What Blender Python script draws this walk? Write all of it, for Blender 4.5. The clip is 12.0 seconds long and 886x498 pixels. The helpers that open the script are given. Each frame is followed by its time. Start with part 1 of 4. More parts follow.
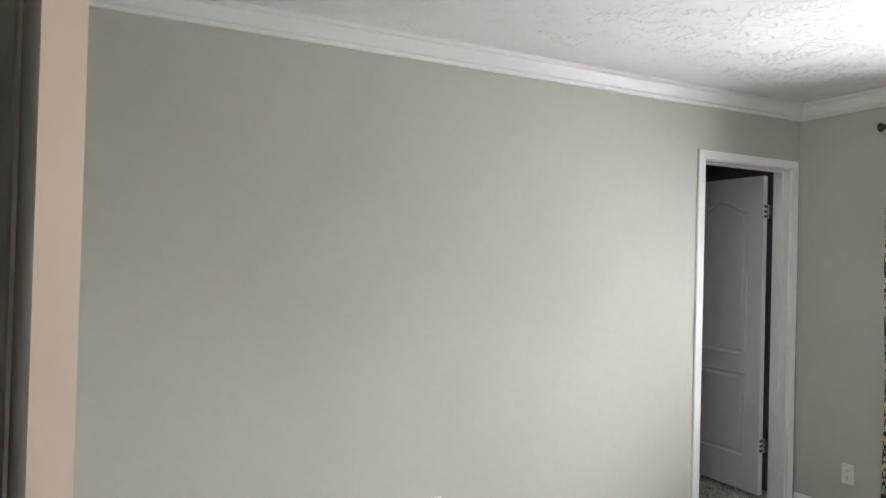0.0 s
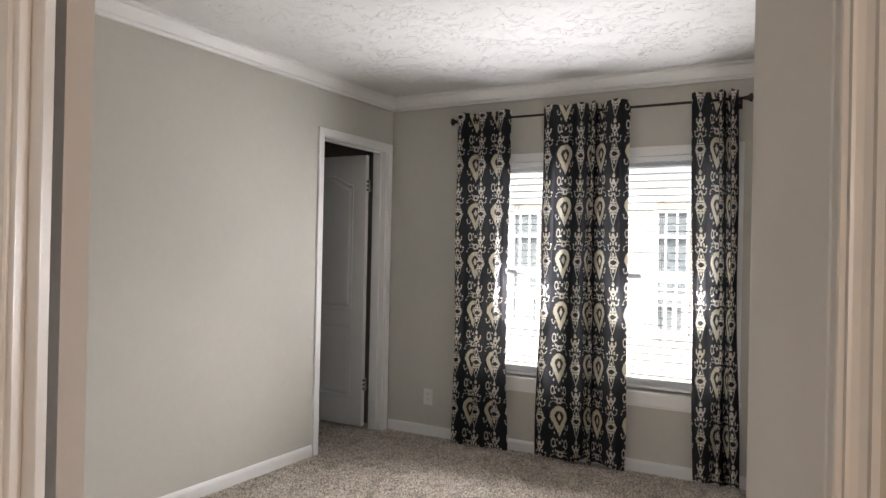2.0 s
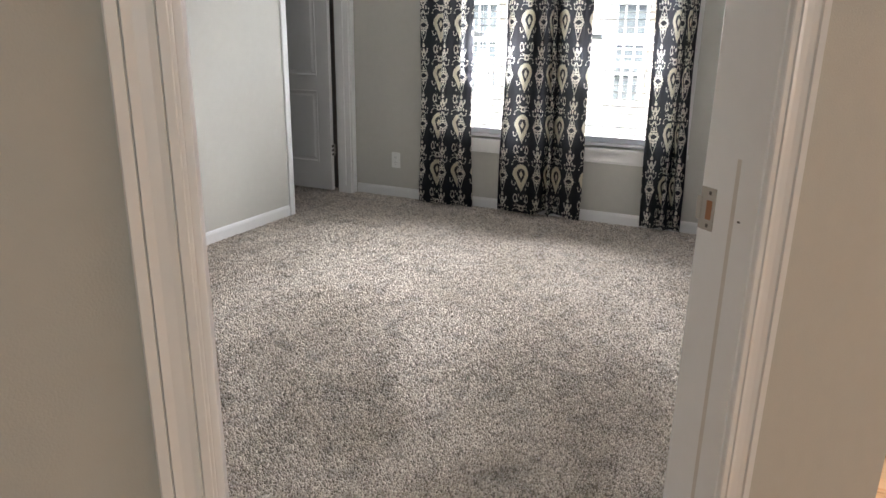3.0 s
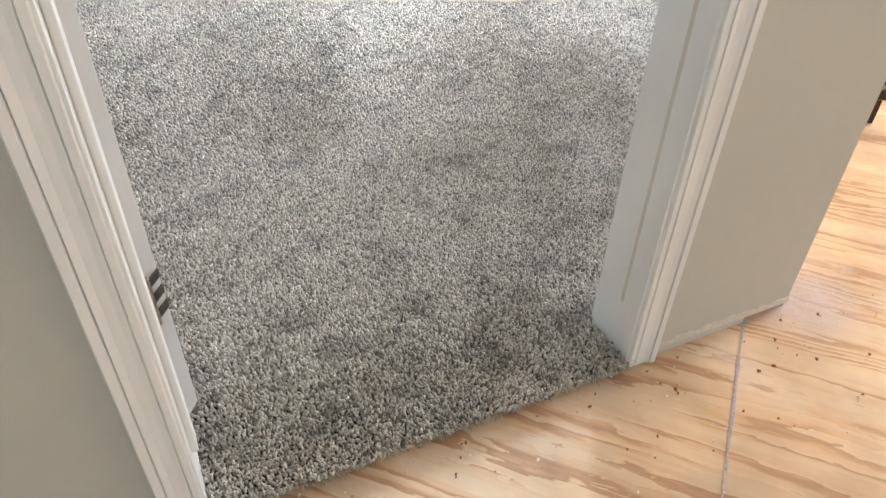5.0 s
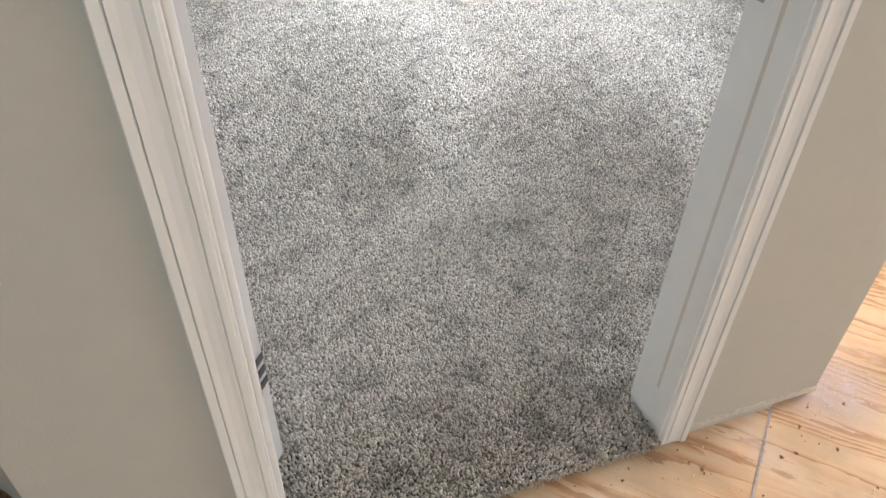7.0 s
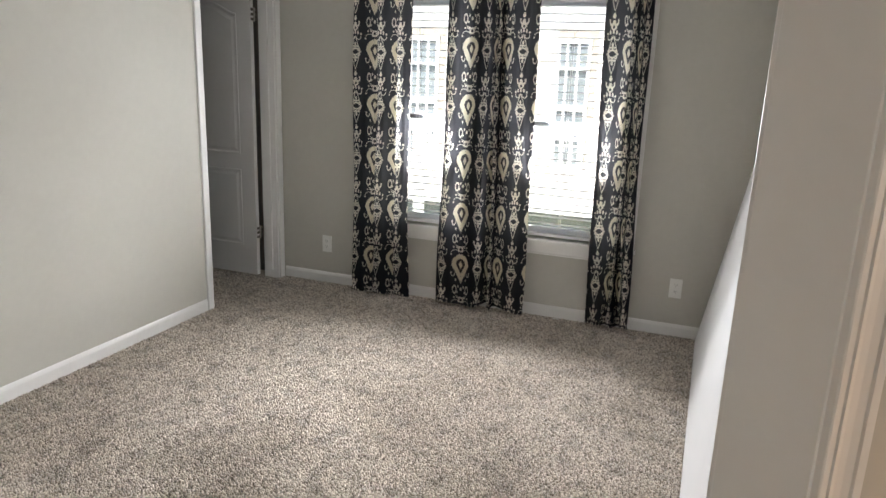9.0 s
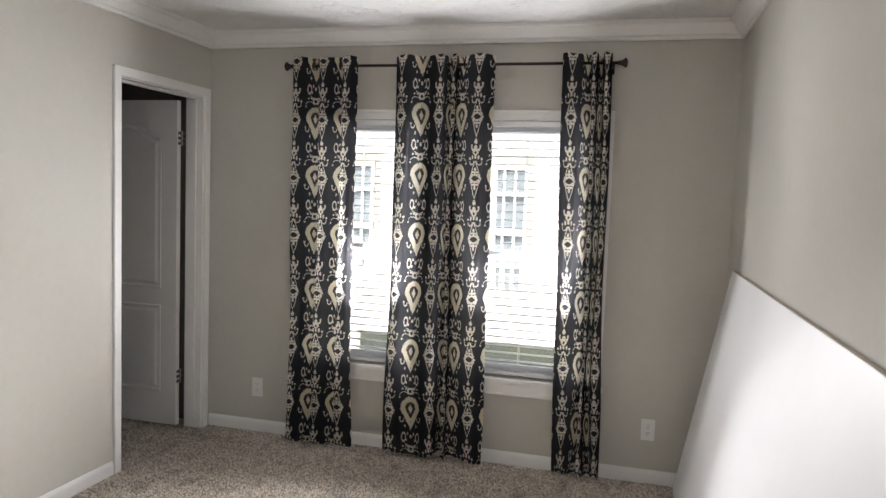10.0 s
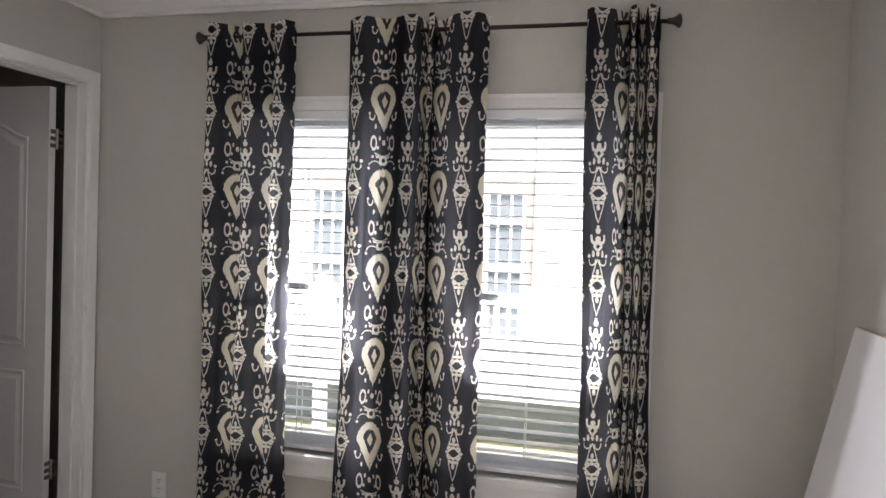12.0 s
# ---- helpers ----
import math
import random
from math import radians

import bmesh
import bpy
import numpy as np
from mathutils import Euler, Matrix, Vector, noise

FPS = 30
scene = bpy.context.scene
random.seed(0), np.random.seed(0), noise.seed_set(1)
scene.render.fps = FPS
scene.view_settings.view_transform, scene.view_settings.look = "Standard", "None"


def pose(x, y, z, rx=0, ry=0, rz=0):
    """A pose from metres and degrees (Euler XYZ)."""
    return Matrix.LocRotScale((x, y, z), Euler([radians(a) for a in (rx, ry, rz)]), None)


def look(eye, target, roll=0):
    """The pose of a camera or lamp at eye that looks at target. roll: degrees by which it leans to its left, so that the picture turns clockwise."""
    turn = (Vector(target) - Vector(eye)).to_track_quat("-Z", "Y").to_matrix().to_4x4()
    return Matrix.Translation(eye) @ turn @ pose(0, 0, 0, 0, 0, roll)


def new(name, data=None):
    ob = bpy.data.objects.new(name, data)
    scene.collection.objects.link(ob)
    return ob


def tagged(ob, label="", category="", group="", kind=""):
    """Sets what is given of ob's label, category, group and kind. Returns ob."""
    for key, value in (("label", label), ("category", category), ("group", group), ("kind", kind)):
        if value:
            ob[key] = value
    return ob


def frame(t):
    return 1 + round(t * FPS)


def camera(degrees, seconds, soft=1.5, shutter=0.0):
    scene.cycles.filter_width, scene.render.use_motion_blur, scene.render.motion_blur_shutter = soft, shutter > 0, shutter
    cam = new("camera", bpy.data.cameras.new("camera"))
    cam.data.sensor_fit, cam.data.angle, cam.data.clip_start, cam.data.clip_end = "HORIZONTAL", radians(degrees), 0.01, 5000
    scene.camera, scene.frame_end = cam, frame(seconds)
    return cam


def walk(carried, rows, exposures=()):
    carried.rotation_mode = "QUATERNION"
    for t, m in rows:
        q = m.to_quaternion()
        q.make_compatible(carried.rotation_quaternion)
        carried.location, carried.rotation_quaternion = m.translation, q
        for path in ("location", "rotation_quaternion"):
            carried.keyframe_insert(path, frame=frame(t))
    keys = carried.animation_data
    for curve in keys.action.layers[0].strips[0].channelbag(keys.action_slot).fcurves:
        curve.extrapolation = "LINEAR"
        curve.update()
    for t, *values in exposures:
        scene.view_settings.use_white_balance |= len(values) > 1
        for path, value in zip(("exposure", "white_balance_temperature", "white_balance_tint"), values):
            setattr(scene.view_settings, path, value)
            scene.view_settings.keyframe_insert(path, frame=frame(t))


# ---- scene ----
cam = camera(64.4, 12.0)
PATH = [
    (0, (-0.076, 0.107, 1.429), (0.81, 1.9, 1.454), 1.5),
    (0.5, (-0.081, 0.259, 1.448), (1.144, 1.838, 1.495), 1.4),
    (1, (-0.249, 0.376, 1.432), (1.336, 1.595, 1.489), 1.5),
    (1.5, (-0.397, 0.24, 1.332), (1.304, 1.289, 1.413), 1.3),
    (2, (-0.533, 0.106, 1.299), (1.205, 1.096, 1.307), 1.2),
    (2.5, (-0.664, 0.112, 1.22), (1.094, 1.031, 0.967), 1.2),
    (3, (-0.763, 0.106, 1.198), (0.962, 0.924, 0.604), 0.9),
    (3.5, (-0.712, 0.097, 1.143), (0.968, 0.829, 0.343), 0.9),
    (5.5, (-0.642, 0.127, 0.99), (0.728, 0.699, -0.35), 1.3),
    (6, (-0.648, 0.141, 1.064), (0.681, 0.751, -0.301), 1.2),
    (6.5, (-0.667, 0.14, 1.17), (0.649, 0.789, -0.19), 1.4),
    (7, (-0.675, 0.126, 1.252), (0.694, 0.827, -0.026), 1.4),
    (7.5, (-0.686, 0.129, 1.338), (0.82, 0.902, 0.273), 1.3),
    (7.7, (-0.668, 0.14, 1.338), (0.896, 0.929, 0.373), 1.4),
    (9.3, (-0.303, 0.335, 1.506), (1.556, 0.96, 1.116), 2.3),
    (9.5, (-0.254, 0.405, 1.515), (1.632, 0.994, 1.204), 2.3),
    (10, (-0.055, 0.5, 1.491), (1.873, 1.007, 1.336), 2.1),
    (10.5, (0.173, 0.569, 1.491), (2.124, 0.998, 1.393), 2.0),
    (11, (0.447, 0.707, 1.454), (2.406, 1.106, 1.389), 2.0),
    (11.5, (0.746, 0.731, 1.4), (2.701, 1.149, 1.354), 2.0),
    (12, (1.086, 0.728, 1.435), (3.025, 1.216, 1.379), 2.0),
]
EXPOSURES = [(0, 3.5, 6400, 11), (0.5, 3.15, 6650, 16), (1.5, 2.85, 6500, 16), (2.0, 3.05, 6700, 16), (2.5, 3.1, 6500, 15), (3.5, 3.5, 6200, 12),
             (5.5, 3.85, 5650, 4), (6.5, 3.84, 5650, 6), (7.5, 3.78, 5700, 8), (9.5, 3.15, 6650, 14), (10.5, 3.33, 6500, 17), (12, 3.25, 6400, 19)]
walk(cam, [(t, look(eye, target, roll)) for t, eye, target, roll in PATH], EXPOSURES)

# world, sun, lamps
def sky_and_lamps():
    w = bpy.data.worlds.new("world")
    scene.world = w
    w.use_nodes = True
    nt = w.node_tree
    bg = nt.nodes["Background"]
    sky = nt.nodes.new("ShaderNodeTexSky")
    sky.sky_type, sky.sun_disc = "NISHITA", False
    sky.sun_elevation, sky.sun_rotation = radians(62), radians(250)
    sky.air_density, sky.dust_density = 1.0, 4.0
    nt.links.new(sky.outputs[0], bg.inputs[0])
    bg.inputs[1].default_value = 0.10
    s = bpy.data.lights.new("sun", "SUN")
    s.energy, s.angle, s.color = 1.9, radians(3), (1.0, 0.96, 0.9)
    ob = new("sun", s)
    d = Vector((math.sin(radians(250)) * math.cos(radians(62)), math.cos(radians(250)) * math.cos(radians(62)), math.sin(radians(62))))
    ob.matrix_basis = look(d * 20, (0, 0, 0))
    for nm, eye, tgt, sx, sy, power, col in HALL_LAMPS:
        a = bpy.data.lights.new(nm, "AREA")
        a.shape, a.size, a.size_y, a.energy, a.color = "RECTANGLE", sx, sy, power, col
        new(nm, a).matrix_basis = look(eye, tgt)
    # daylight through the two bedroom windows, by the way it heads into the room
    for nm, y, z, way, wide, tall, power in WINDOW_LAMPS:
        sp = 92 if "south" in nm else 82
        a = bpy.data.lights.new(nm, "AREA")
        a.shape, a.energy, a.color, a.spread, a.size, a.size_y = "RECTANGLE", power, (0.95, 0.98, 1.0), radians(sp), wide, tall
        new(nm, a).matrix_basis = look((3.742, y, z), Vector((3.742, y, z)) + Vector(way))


# unseen lamps added to brighten the hall, whose walls have no windows
HALL_LAMPS = [
    ("hall_fill_light", (2.2, -4.38, 1.45), (1.2, 0, 1.0), 2.4, 1.5, 4.6, (1.0, 0.94, 0.86)),
    ("hall_fill_light", (4.17, -2.2, 1.45), (0.8, -0.5, 0.9), 1.6, 1.5, 23.5, (1.0, 0.79, 0.60)),
    ("hall_fill_light", (-3.08, -1.6, 1.45), (0, -0.4, 1.0), 1.4, 1.4, 3.3, (0.72, 0.93, 1.0)),
]
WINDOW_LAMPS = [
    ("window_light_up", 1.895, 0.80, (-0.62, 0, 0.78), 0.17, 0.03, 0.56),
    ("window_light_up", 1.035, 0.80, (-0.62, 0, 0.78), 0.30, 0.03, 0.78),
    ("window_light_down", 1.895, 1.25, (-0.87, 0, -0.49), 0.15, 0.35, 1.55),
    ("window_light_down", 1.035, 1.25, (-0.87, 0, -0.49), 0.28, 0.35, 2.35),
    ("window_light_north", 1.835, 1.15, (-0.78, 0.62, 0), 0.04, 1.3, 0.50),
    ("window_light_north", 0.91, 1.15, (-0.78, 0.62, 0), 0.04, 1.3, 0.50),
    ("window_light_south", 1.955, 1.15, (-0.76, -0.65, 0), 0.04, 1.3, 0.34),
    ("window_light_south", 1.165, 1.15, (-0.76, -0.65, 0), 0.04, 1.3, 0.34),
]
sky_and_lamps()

# ---- materials ----
def mat(name, color, rough=0.6, metal=0.0, var=0.06, scale=30.0, bump=0.0, bscale=200.0, big=2.0, spec=0.5):
    m = bpy.data.materials.new(name)
    m.use_nodes = True
    nt = m.node_tree
    b = nt.nodes["Principled BSDF"]
    b.inputs["Roughness"].default_value = rough
    b.inputs["Metallic"].default_value = metal
    b.inputs["Specular IOR Level"].default_value = spec
    tc = nt.nodes.new("ShaderNodeTexCoord")
    n1 = nt.nodes.new("ShaderNodeTexNoise")
    n1.inputs["Scale"].default_value, n1.inputs["Detail"].default_value = scale, 4
    n2 = nt.nodes.new("ShaderNodeTexNoise")
    n2.inputs["Scale"].default_value, n2.inputs["Detail"].default_value = big, 3
    for n in (n1, n2):
        nt.links.new(tc.outputs["Object"], n.inputs["Vector"])
    add = nt.nodes.new("ShaderNodeMath")
    nt.links.new(n1.outputs[0], add.inputs[0])
    nt.links.new(n2.outputs[0], add.inputs[1])
    mr = nt.nodes.new("ShaderNodeMapRange")
    mr.inputs["From Min"].default_value, mr.inputs["From Max"].default_value = 0.6, 1.4
    mr.inputs["To Min"].default_value, mr.inputs["To Max"].default_value = 1 - var, 1 + var
    nt.links.new(add.outputs[0], mr.inputs["Value"])
    mx = nt.nodes.new("ShaderNodeVectorMath")
    mx.operation = "SCALE"
    mx.inputs[0].default_value = color
    nt.links.new(mr.outputs[0], mx.inputs["Scale"])
    nt.links.new(mx.outputs[0], b.inputs["Base Color"])
    if bump:
        bn = nt.nodes.new("ShaderNodeTexNoise")
        bn.inputs["Scale"].default_value, bn.inputs["Detail"].default_value = bscale, 3
        nt.links.new(tc.outputs["Object"], bn.inputs["Vector"])
        bp = nt.nodes.new("ShaderNodeBump")
        bp.inputs["Strength"].default_value, bp.inputs["Distance"].default_value = bump, 0.002
        nt.links.new(bn.outputs[0], bp.inputs["Height"])
        nt.links.new(bp.outputs[0], b.inputs["Normal"])
    return m


M = {}
M["wall"] = mat("greige_paint", (0.53, 0.513, 0.462), 0.75, var=0.03, bump=0.25, bscale=350, spec=0.3)
M["trim"] = mat("white_trim_paint", (0.80, 0.79, 0.77), 0.35, var=0.02, bump=0.08, bscale=60)
M["door"] = mat("door_paint", (0.68, 0.665, 0.65), 0.4, var=0.02, bump=0.15, bscale=120)
M["board"] = mat("white_sheet", (0.84, 0.84, 0.85), 0.45, var=0.015, scale=8)
M["board_edge"] = mat("board_edge", (0.50, 0.44, 0.36), 0.8)
M["plate"] = mat("white_plastic", (0.78, 0.78, 0.75), 0.3, var=0.01)
M["dark"] = mat("dark_slot", (0.02, 0.02, 0.02), 0.6)
M["steel"] = mat("nickel", (0.45, 0.42, 0.38), 0.35, 1.0)
M["bronze"] = mat("oiled_bronze", (0.035, 0.025, 0.02), 0.35, 0.6)
M["hinge"] = mat("dark_hinge_metal", (0.13, 0.115, 0.10), 0.4, 0.8)
M["strike"] = mat("brushed_strike_metal", (0.42, 0.38, 0.33), 0.4, 0.9)
M["raw"] = mat("raw_wood", (0.30, 0.13, 0.06), 0.8)
# the closet's dimness is put into this dark wall colour
M["closet"] = mat("closet_wall_shade", (0.17, 0.15, 0.13), 0.8)
# white vinyl rail made grey: its backlit shade is in the colour
M["rail"] = mat("shaded_white_rail", (0.45, 0.48, 0.50), 0.45, var=0.02)
M["slat"] = mat("blind_slat_white", (0.82, 0.82, 0.82), 0.45, var=0.01)
M["vinyl"] = mat("white_vinyl", (0.80, 0.81, 0.82), 0.4, var=0.01)
M["siding"] = mat("pale_siding", (0.78, 0.77, 0.72), 0.7, var=0.03)
M["tan"] = mat("tan_shutter", (0.27, 0.235, 0.195), 0.7)
M["skirt"] = mat("grey_skirting", (0.22, 0.235, 0.26), 0.8)
M["roof"] = mat("asphalt_shingle", (0.09, 0.085, 0.08), 0.9)
M["grass"] = mat("grass", (0.24, 0.25, 0.16), 0.9, var=0.3, scale=20)
M["box"] = mat("dark_carton", (0.045, 0.018, 0.012), 0.55)
M["carton"] = mat("pale_carton", (0.60, 0.42, 0.27), 0.6, var=0.1)
M["ink"] = mat("cream_print", (0.75, 0.70, 0.62), 0.6)
M["yellow"] = mat("yellow_plastic", (0.62, 0.50, 0.10), 0.4)
M["chalk"] = mat("blue_chalk", (0.46, 0.42, 0.46), 0.95, var=0.5, scale=150)
M["dust"] = mat("pale_chalk_dust", (0.62, 0.58, 0.66), 0.95)
M["plank"] = mat("dark_brown_plank", (0.20, 0.09, 0.035), 0.45, var=0.4, scale=25)
M["gyp"] = mat("torn_drywall_paper", (0.62, 0.56, 0.48), 0.95, var=0.2, scale=120)
M["brass"] = mat("antique_brass", (0.30, 0.25, 0.14), 0.35, 0.9)
M["caulk"] = mat("worn_filler", (0.64, 0.59, 0.53), 0.8)


def glass(name, tint=(1, 1, 1)):
    m = bpy.data.materials.new(name)
    m.use_nodes = True
    nt = m.node_tree
    nt.nodes.clear()
    out = nt.nodes.new("ShaderNodeOutputMaterial")
    t = nt.nodes.new("ShaderNodeBsdfTransparent")
    t.inputs[0].default_value = (*tint, 1)
    g = nt.nodes.new("ShaderNodeBsdfGlossy")
    g.inputs["Roughness"].default_value = 0.02
    f = nt.nodes.new("ShaderNodeFresnel")
    f.inputs[0].default_value = 1.45
    mx = nt.nodes.new("ShaderNodeMixShader")
    nt.links.new(f.outputs[0], mx.inputs[0])
    nt.links.new(t.outputs[0], mx.inputs[1])
    nt.links.new(g.outputs[0], mx.inputs[2])
    nt.links.new(mx.outputs[0], out.inputs[0])
    return m


M["glass"] = glass("window_glass", (0.95, 0.97, 0.96))
M["darkglass"] = mat("dark_window_glass", (0.13, 0.15, 0.16), 0.3)


def frosted():
    m = mat("frosted_glass", (0.80, 0.78, 0.72), 0.3)
    m.node_tree.nodes["Principled BSDF"].inputs["Subsurface Weight"].default_value = 0.3
    return m


M["frost"] = frosted()


def ceiling_mat():
    m = mat("stomped_ceiling", (0.80, 0.79, 0.78), 0.85, var=0.03)
    nt = m.node_tree
    b = nt.nodes["Principled BSDF"]
    tc = nt.nodes.new("ShaderNodeTexCoord")
    wv = nt.nodes.new("ShaderNodeTexNoise")
    wv.inputs["Scale"].default_value, wv.inputs["Detail"].default_value = 9, 2
    nt.links.new(tc.outputs["Object"], wv.inputs["Vector"])
    mixv = nt.nodes.new("ShaderNodeVectorMath")
    mixv.operation = "MULTIPLY_ADD"
    mixv.inputs[1].default_value = (0.16, 0.16, 0)
    nt.links.new(wv.outputs["Color"], mixv.inputs[0])
    nt.links.new(tc.outputs["Object"], mixv.inputs[2])
    vm = nt.nodes.new("ShaderNodeMapping")
    vm.inputs["Scale"].default_value = (1.0, 0.42, 1)
    nt.links.new(mixv.outputs[0], vm.inputs["Vector"])
    rid = nt.nodes.new("ShaderNodeTexNoise")
    rid.inputs["Scale"].default_value, rid.inputs["Detail"].default_value = 78, 2.5
    rid.inputs["Roughness"].default_value = 0.55
    nt.links.new(vm.outputs[0], rid.inputs["Vector"])
    ramp = nt.nodes.new("ShaderNodeMapRange")
    ramp.inputs["From Min"].default_value, ramp.inputs["From Max"].default_value = 0.575, 0.615
    nt.links.new(rid.outputs[0], ramp.inputs["Value"])
    patch = nt.nodes.new("ShaderNodeTexNoise")
    patch.inputs["Scale"].default_value, patch.inputs["Detail"].default_value = 7, 2
    nt.links.new(tc.outputs["Object"], patch.inputs["Vector"])
    pr = nt.nodes.new("ShaderNodeMapRange")
    pr.inputs["From Min"].default_value, pr.inputs["From Max"].default_value = 0.40, 0.56
    nt.links.new(patch.outputs[0], pr.inputs["Value"])
    mul = nt.nodes.new("ShaderNodeMath")
    mul.operation = "MULTIPLY"
    nt.links.new(ramp.outputs[0], mul.inputs[0])
    nt.links.new(pr.outputs[0], mul.inputs[1])
    bp = nt.nodes.new("ShaderNodeBump")
    bp.inputs["Strength"].default_value, bp.inputs["Distance"].default_value = 1.0, 0.009
    nt.links.new(mul.outputs[0], bp.inputs["Height"])
    nt.links.new(bp.outputs[0], b.inputs["Normal"])
    return m


M["ceiling"] = ceiling_mat()
M["hollow"] = mat("hollow_white_vinyl", (0.82, 0.83, 0.84), 0.4, var=0.01)
ht = M["hollow"].node_tree
tl_ = ht.nodes.new("ShaderNodeBsdfTranslucent")
tl_.inputs[0].default_value = (0.90, 0.93, 0.96, 1)
hm = ht.nodes.new("ShaderNodeMixShader")
hm.inputs[0].default_value = 0.22
ht.links.new(ht.nodes["Principled BSDF"].outputs[0], hm.inputs[1])
ht.links.new(tl_.outputs[0], hm.inputs[2])
ht.links.new(hm.outputs[0], ht.nodes["Material Output"].inputs[0])


def carpet_mat():
    m = bpy.data.materials.new("speckled_carpet")
    m.use_nodes = True
    nt = m.node_tree
    b = nt.nodes["Principled BSDF"]
    b.inputs["Roughness"].default_value = 0.95
    b.inputs["Specular IOR Level"].default_value = 0.15
    b.inputs["Sheen Weight"].default_value = 0.3
    g = nt.nodes.new("ShaderNodeNewGeometry")
    r = nt.nodes.new("ShaderNodeValToRGB")
    r.color_ramp.interpolation = "LINEAR"
    e = r.color_ramp.elements
    e[0].position, e[0].color = 0.0, (0.21, 0.175, 0.14, 1)
    e[1].position, e[1].color = 1.0, (0.82, 0.745, 0.66, 1)
    e.new(0.22).color = (0.40, 0.34, 0.275, 1)
    e.new(0.60).color = (0.62, 0.54, 0.455, 1)
    nt.links.new(g.outputs["Random Per Island"], r.inputs[0])
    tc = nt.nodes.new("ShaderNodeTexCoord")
    # noise darkens the colour in patches: painted shade of leaning pile
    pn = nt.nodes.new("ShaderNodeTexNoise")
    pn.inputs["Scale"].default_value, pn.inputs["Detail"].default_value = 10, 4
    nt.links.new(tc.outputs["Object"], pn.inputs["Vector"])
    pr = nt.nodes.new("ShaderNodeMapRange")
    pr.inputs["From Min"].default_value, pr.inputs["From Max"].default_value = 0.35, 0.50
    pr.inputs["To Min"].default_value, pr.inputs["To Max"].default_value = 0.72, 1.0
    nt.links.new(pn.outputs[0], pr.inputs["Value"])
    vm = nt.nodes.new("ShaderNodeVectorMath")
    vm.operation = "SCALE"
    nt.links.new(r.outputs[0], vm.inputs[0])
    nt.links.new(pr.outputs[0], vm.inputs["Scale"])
    nt.links.new(vm.outputs[0], b.inputs["Base Color"])
    return m


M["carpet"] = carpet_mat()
M["backing"] = mat("carpet_backing", (0.05, 0.038, 0.028), 0.95, var=0.3, scale=300)


CHALK_SPOT = (0.685, -0.185, -0.02)


def plywood_mat():
    m = bpy.data.materials.new("pine_plywood")
    m.use_nodes = True
    nt = m.node_tree
    b = nt.nodes["Principled BSDF"]
    b.inputs["Roughness"].default_value = 0.55
    tc = nt.nodes.new("ShaderNodeTexCoord")
    mp = nt.nodes.new("ShaderNodeMapping")
    mp.inputs["Rotation"].default_value = (0, 0, radians(2))
    mp.inputs["Scale"].default_value = (2.6, 0.15, 1)
    nt.links.new(tc.outputs["Object"], mp.inputs["Vector"])
    n = nt.nodes.new("ShaderNodeTexNoise")
    n.inputs["Scale"].default_value, n.inputs["Detail"].default_value, n.inputs["Distortion"].default_value = 2.0, 1.5, 0.35
    nt.links.new(mp.outputs[0], n.inputs["Vector"])
    rg = nt.nodes.new("ShaderNodeMapping")
    rg.inputs["Scale"].default_value = (60, 11, 1)
    nt.links.new(tc.outputs["Object"], rg.inputs["Vector"])
    rn = nt.nodes.new("ShaderNodeTexNoise")
    rn.inputs["Scale"].default_value, rn.inputs["Detail"].default_value = 1, 3
    nt.links.new(rg.outputs[0], rn.inputs["Vector"])
    mul = nt.nodes.new("ShaderNodeMath")
    mul.operation = "MULTIPLY"
    mul.inputs[1].default_value = 19
    nt.links.new(n.outputs[0], mul.inputs[0])
    rag = nt.nodes.new("ShaderNodeMath")
    rag.operation = "MULTIPLY_ADD"
    rag.inputs[1].default_value = 1.5
    nt.links.new(rn.outputs[0], rag.inputs[0])
    nt.links.new(mul.outputs[0], rag.inputs[2])
    sx = nt.nodes.new("ShaderNodeSeparateXYZ")
    nt.links.new(tc.outputs["Object"], sx.inputs[0])
    across = nt.nodes.new("ShaderNodeMath")
    across.operation = "MULTIPLY_ADD"
    across.inputs[1].default_value = 10
    nt.links.new(sx.outputs[0], across.inputs[0])
    nt.links.new(rag.outputs[0], across.inputs[2])
    fr = nt.nodes.new("ShaderNodeMath")
    fr.operation = "FRACT"
    nt.links.new(across.outputs[0], fr.inputs[0])
    r = nt.nodes.new("ShaderNodeValToRGB")
    e = r.color_ramp.elements
    e[0].position, e[0].color = 0.0, (0.80, 0.60, 0.405, 1)
    e[1].position, e[1].color = 1.0, (0.76, 0.54, 0.33, 1)
    e.new(0.42).color = (0.75, 0.51, 0.31, 1)
    e.new(0.50).color = (0.75, 0.47, 0.26, 1)
    e.new(0.64).color = (0.60, 0.365, 0.21, 1)
    e.new(0.89).color = (0.50, 0.29, 0.16, 1)
    e.new(0.93).color = (0.76, 0.50, 0.28, 1)
    brk = nt.nodes.new("ShaderNodeTexNoise")
    brk.inputs["Scale"].default_value, brk.inputs["Detail"].default_value = 6, 3
    nt.links.new(mp.outputs[0], brk.inputs["Vector"])
    bm_ = nt.nodes.new("ShaderNodeMapRange")
    bm_.inputs["From Min"].default_value, bm_.inputs["From Max"].default_value = 0.40, 0.54
    nt.links.new(brk.outputs[0], bm_.inputs["Value"])
    low_ = nt.nodes.new("ShaderNodeMath")
    low_.operation = "MULTIPLY"
    nt.links.new(fr.outputs[0], low_.inputs[0])
    nt.links.new(bm_.outputs[0], low_.inputs[1])
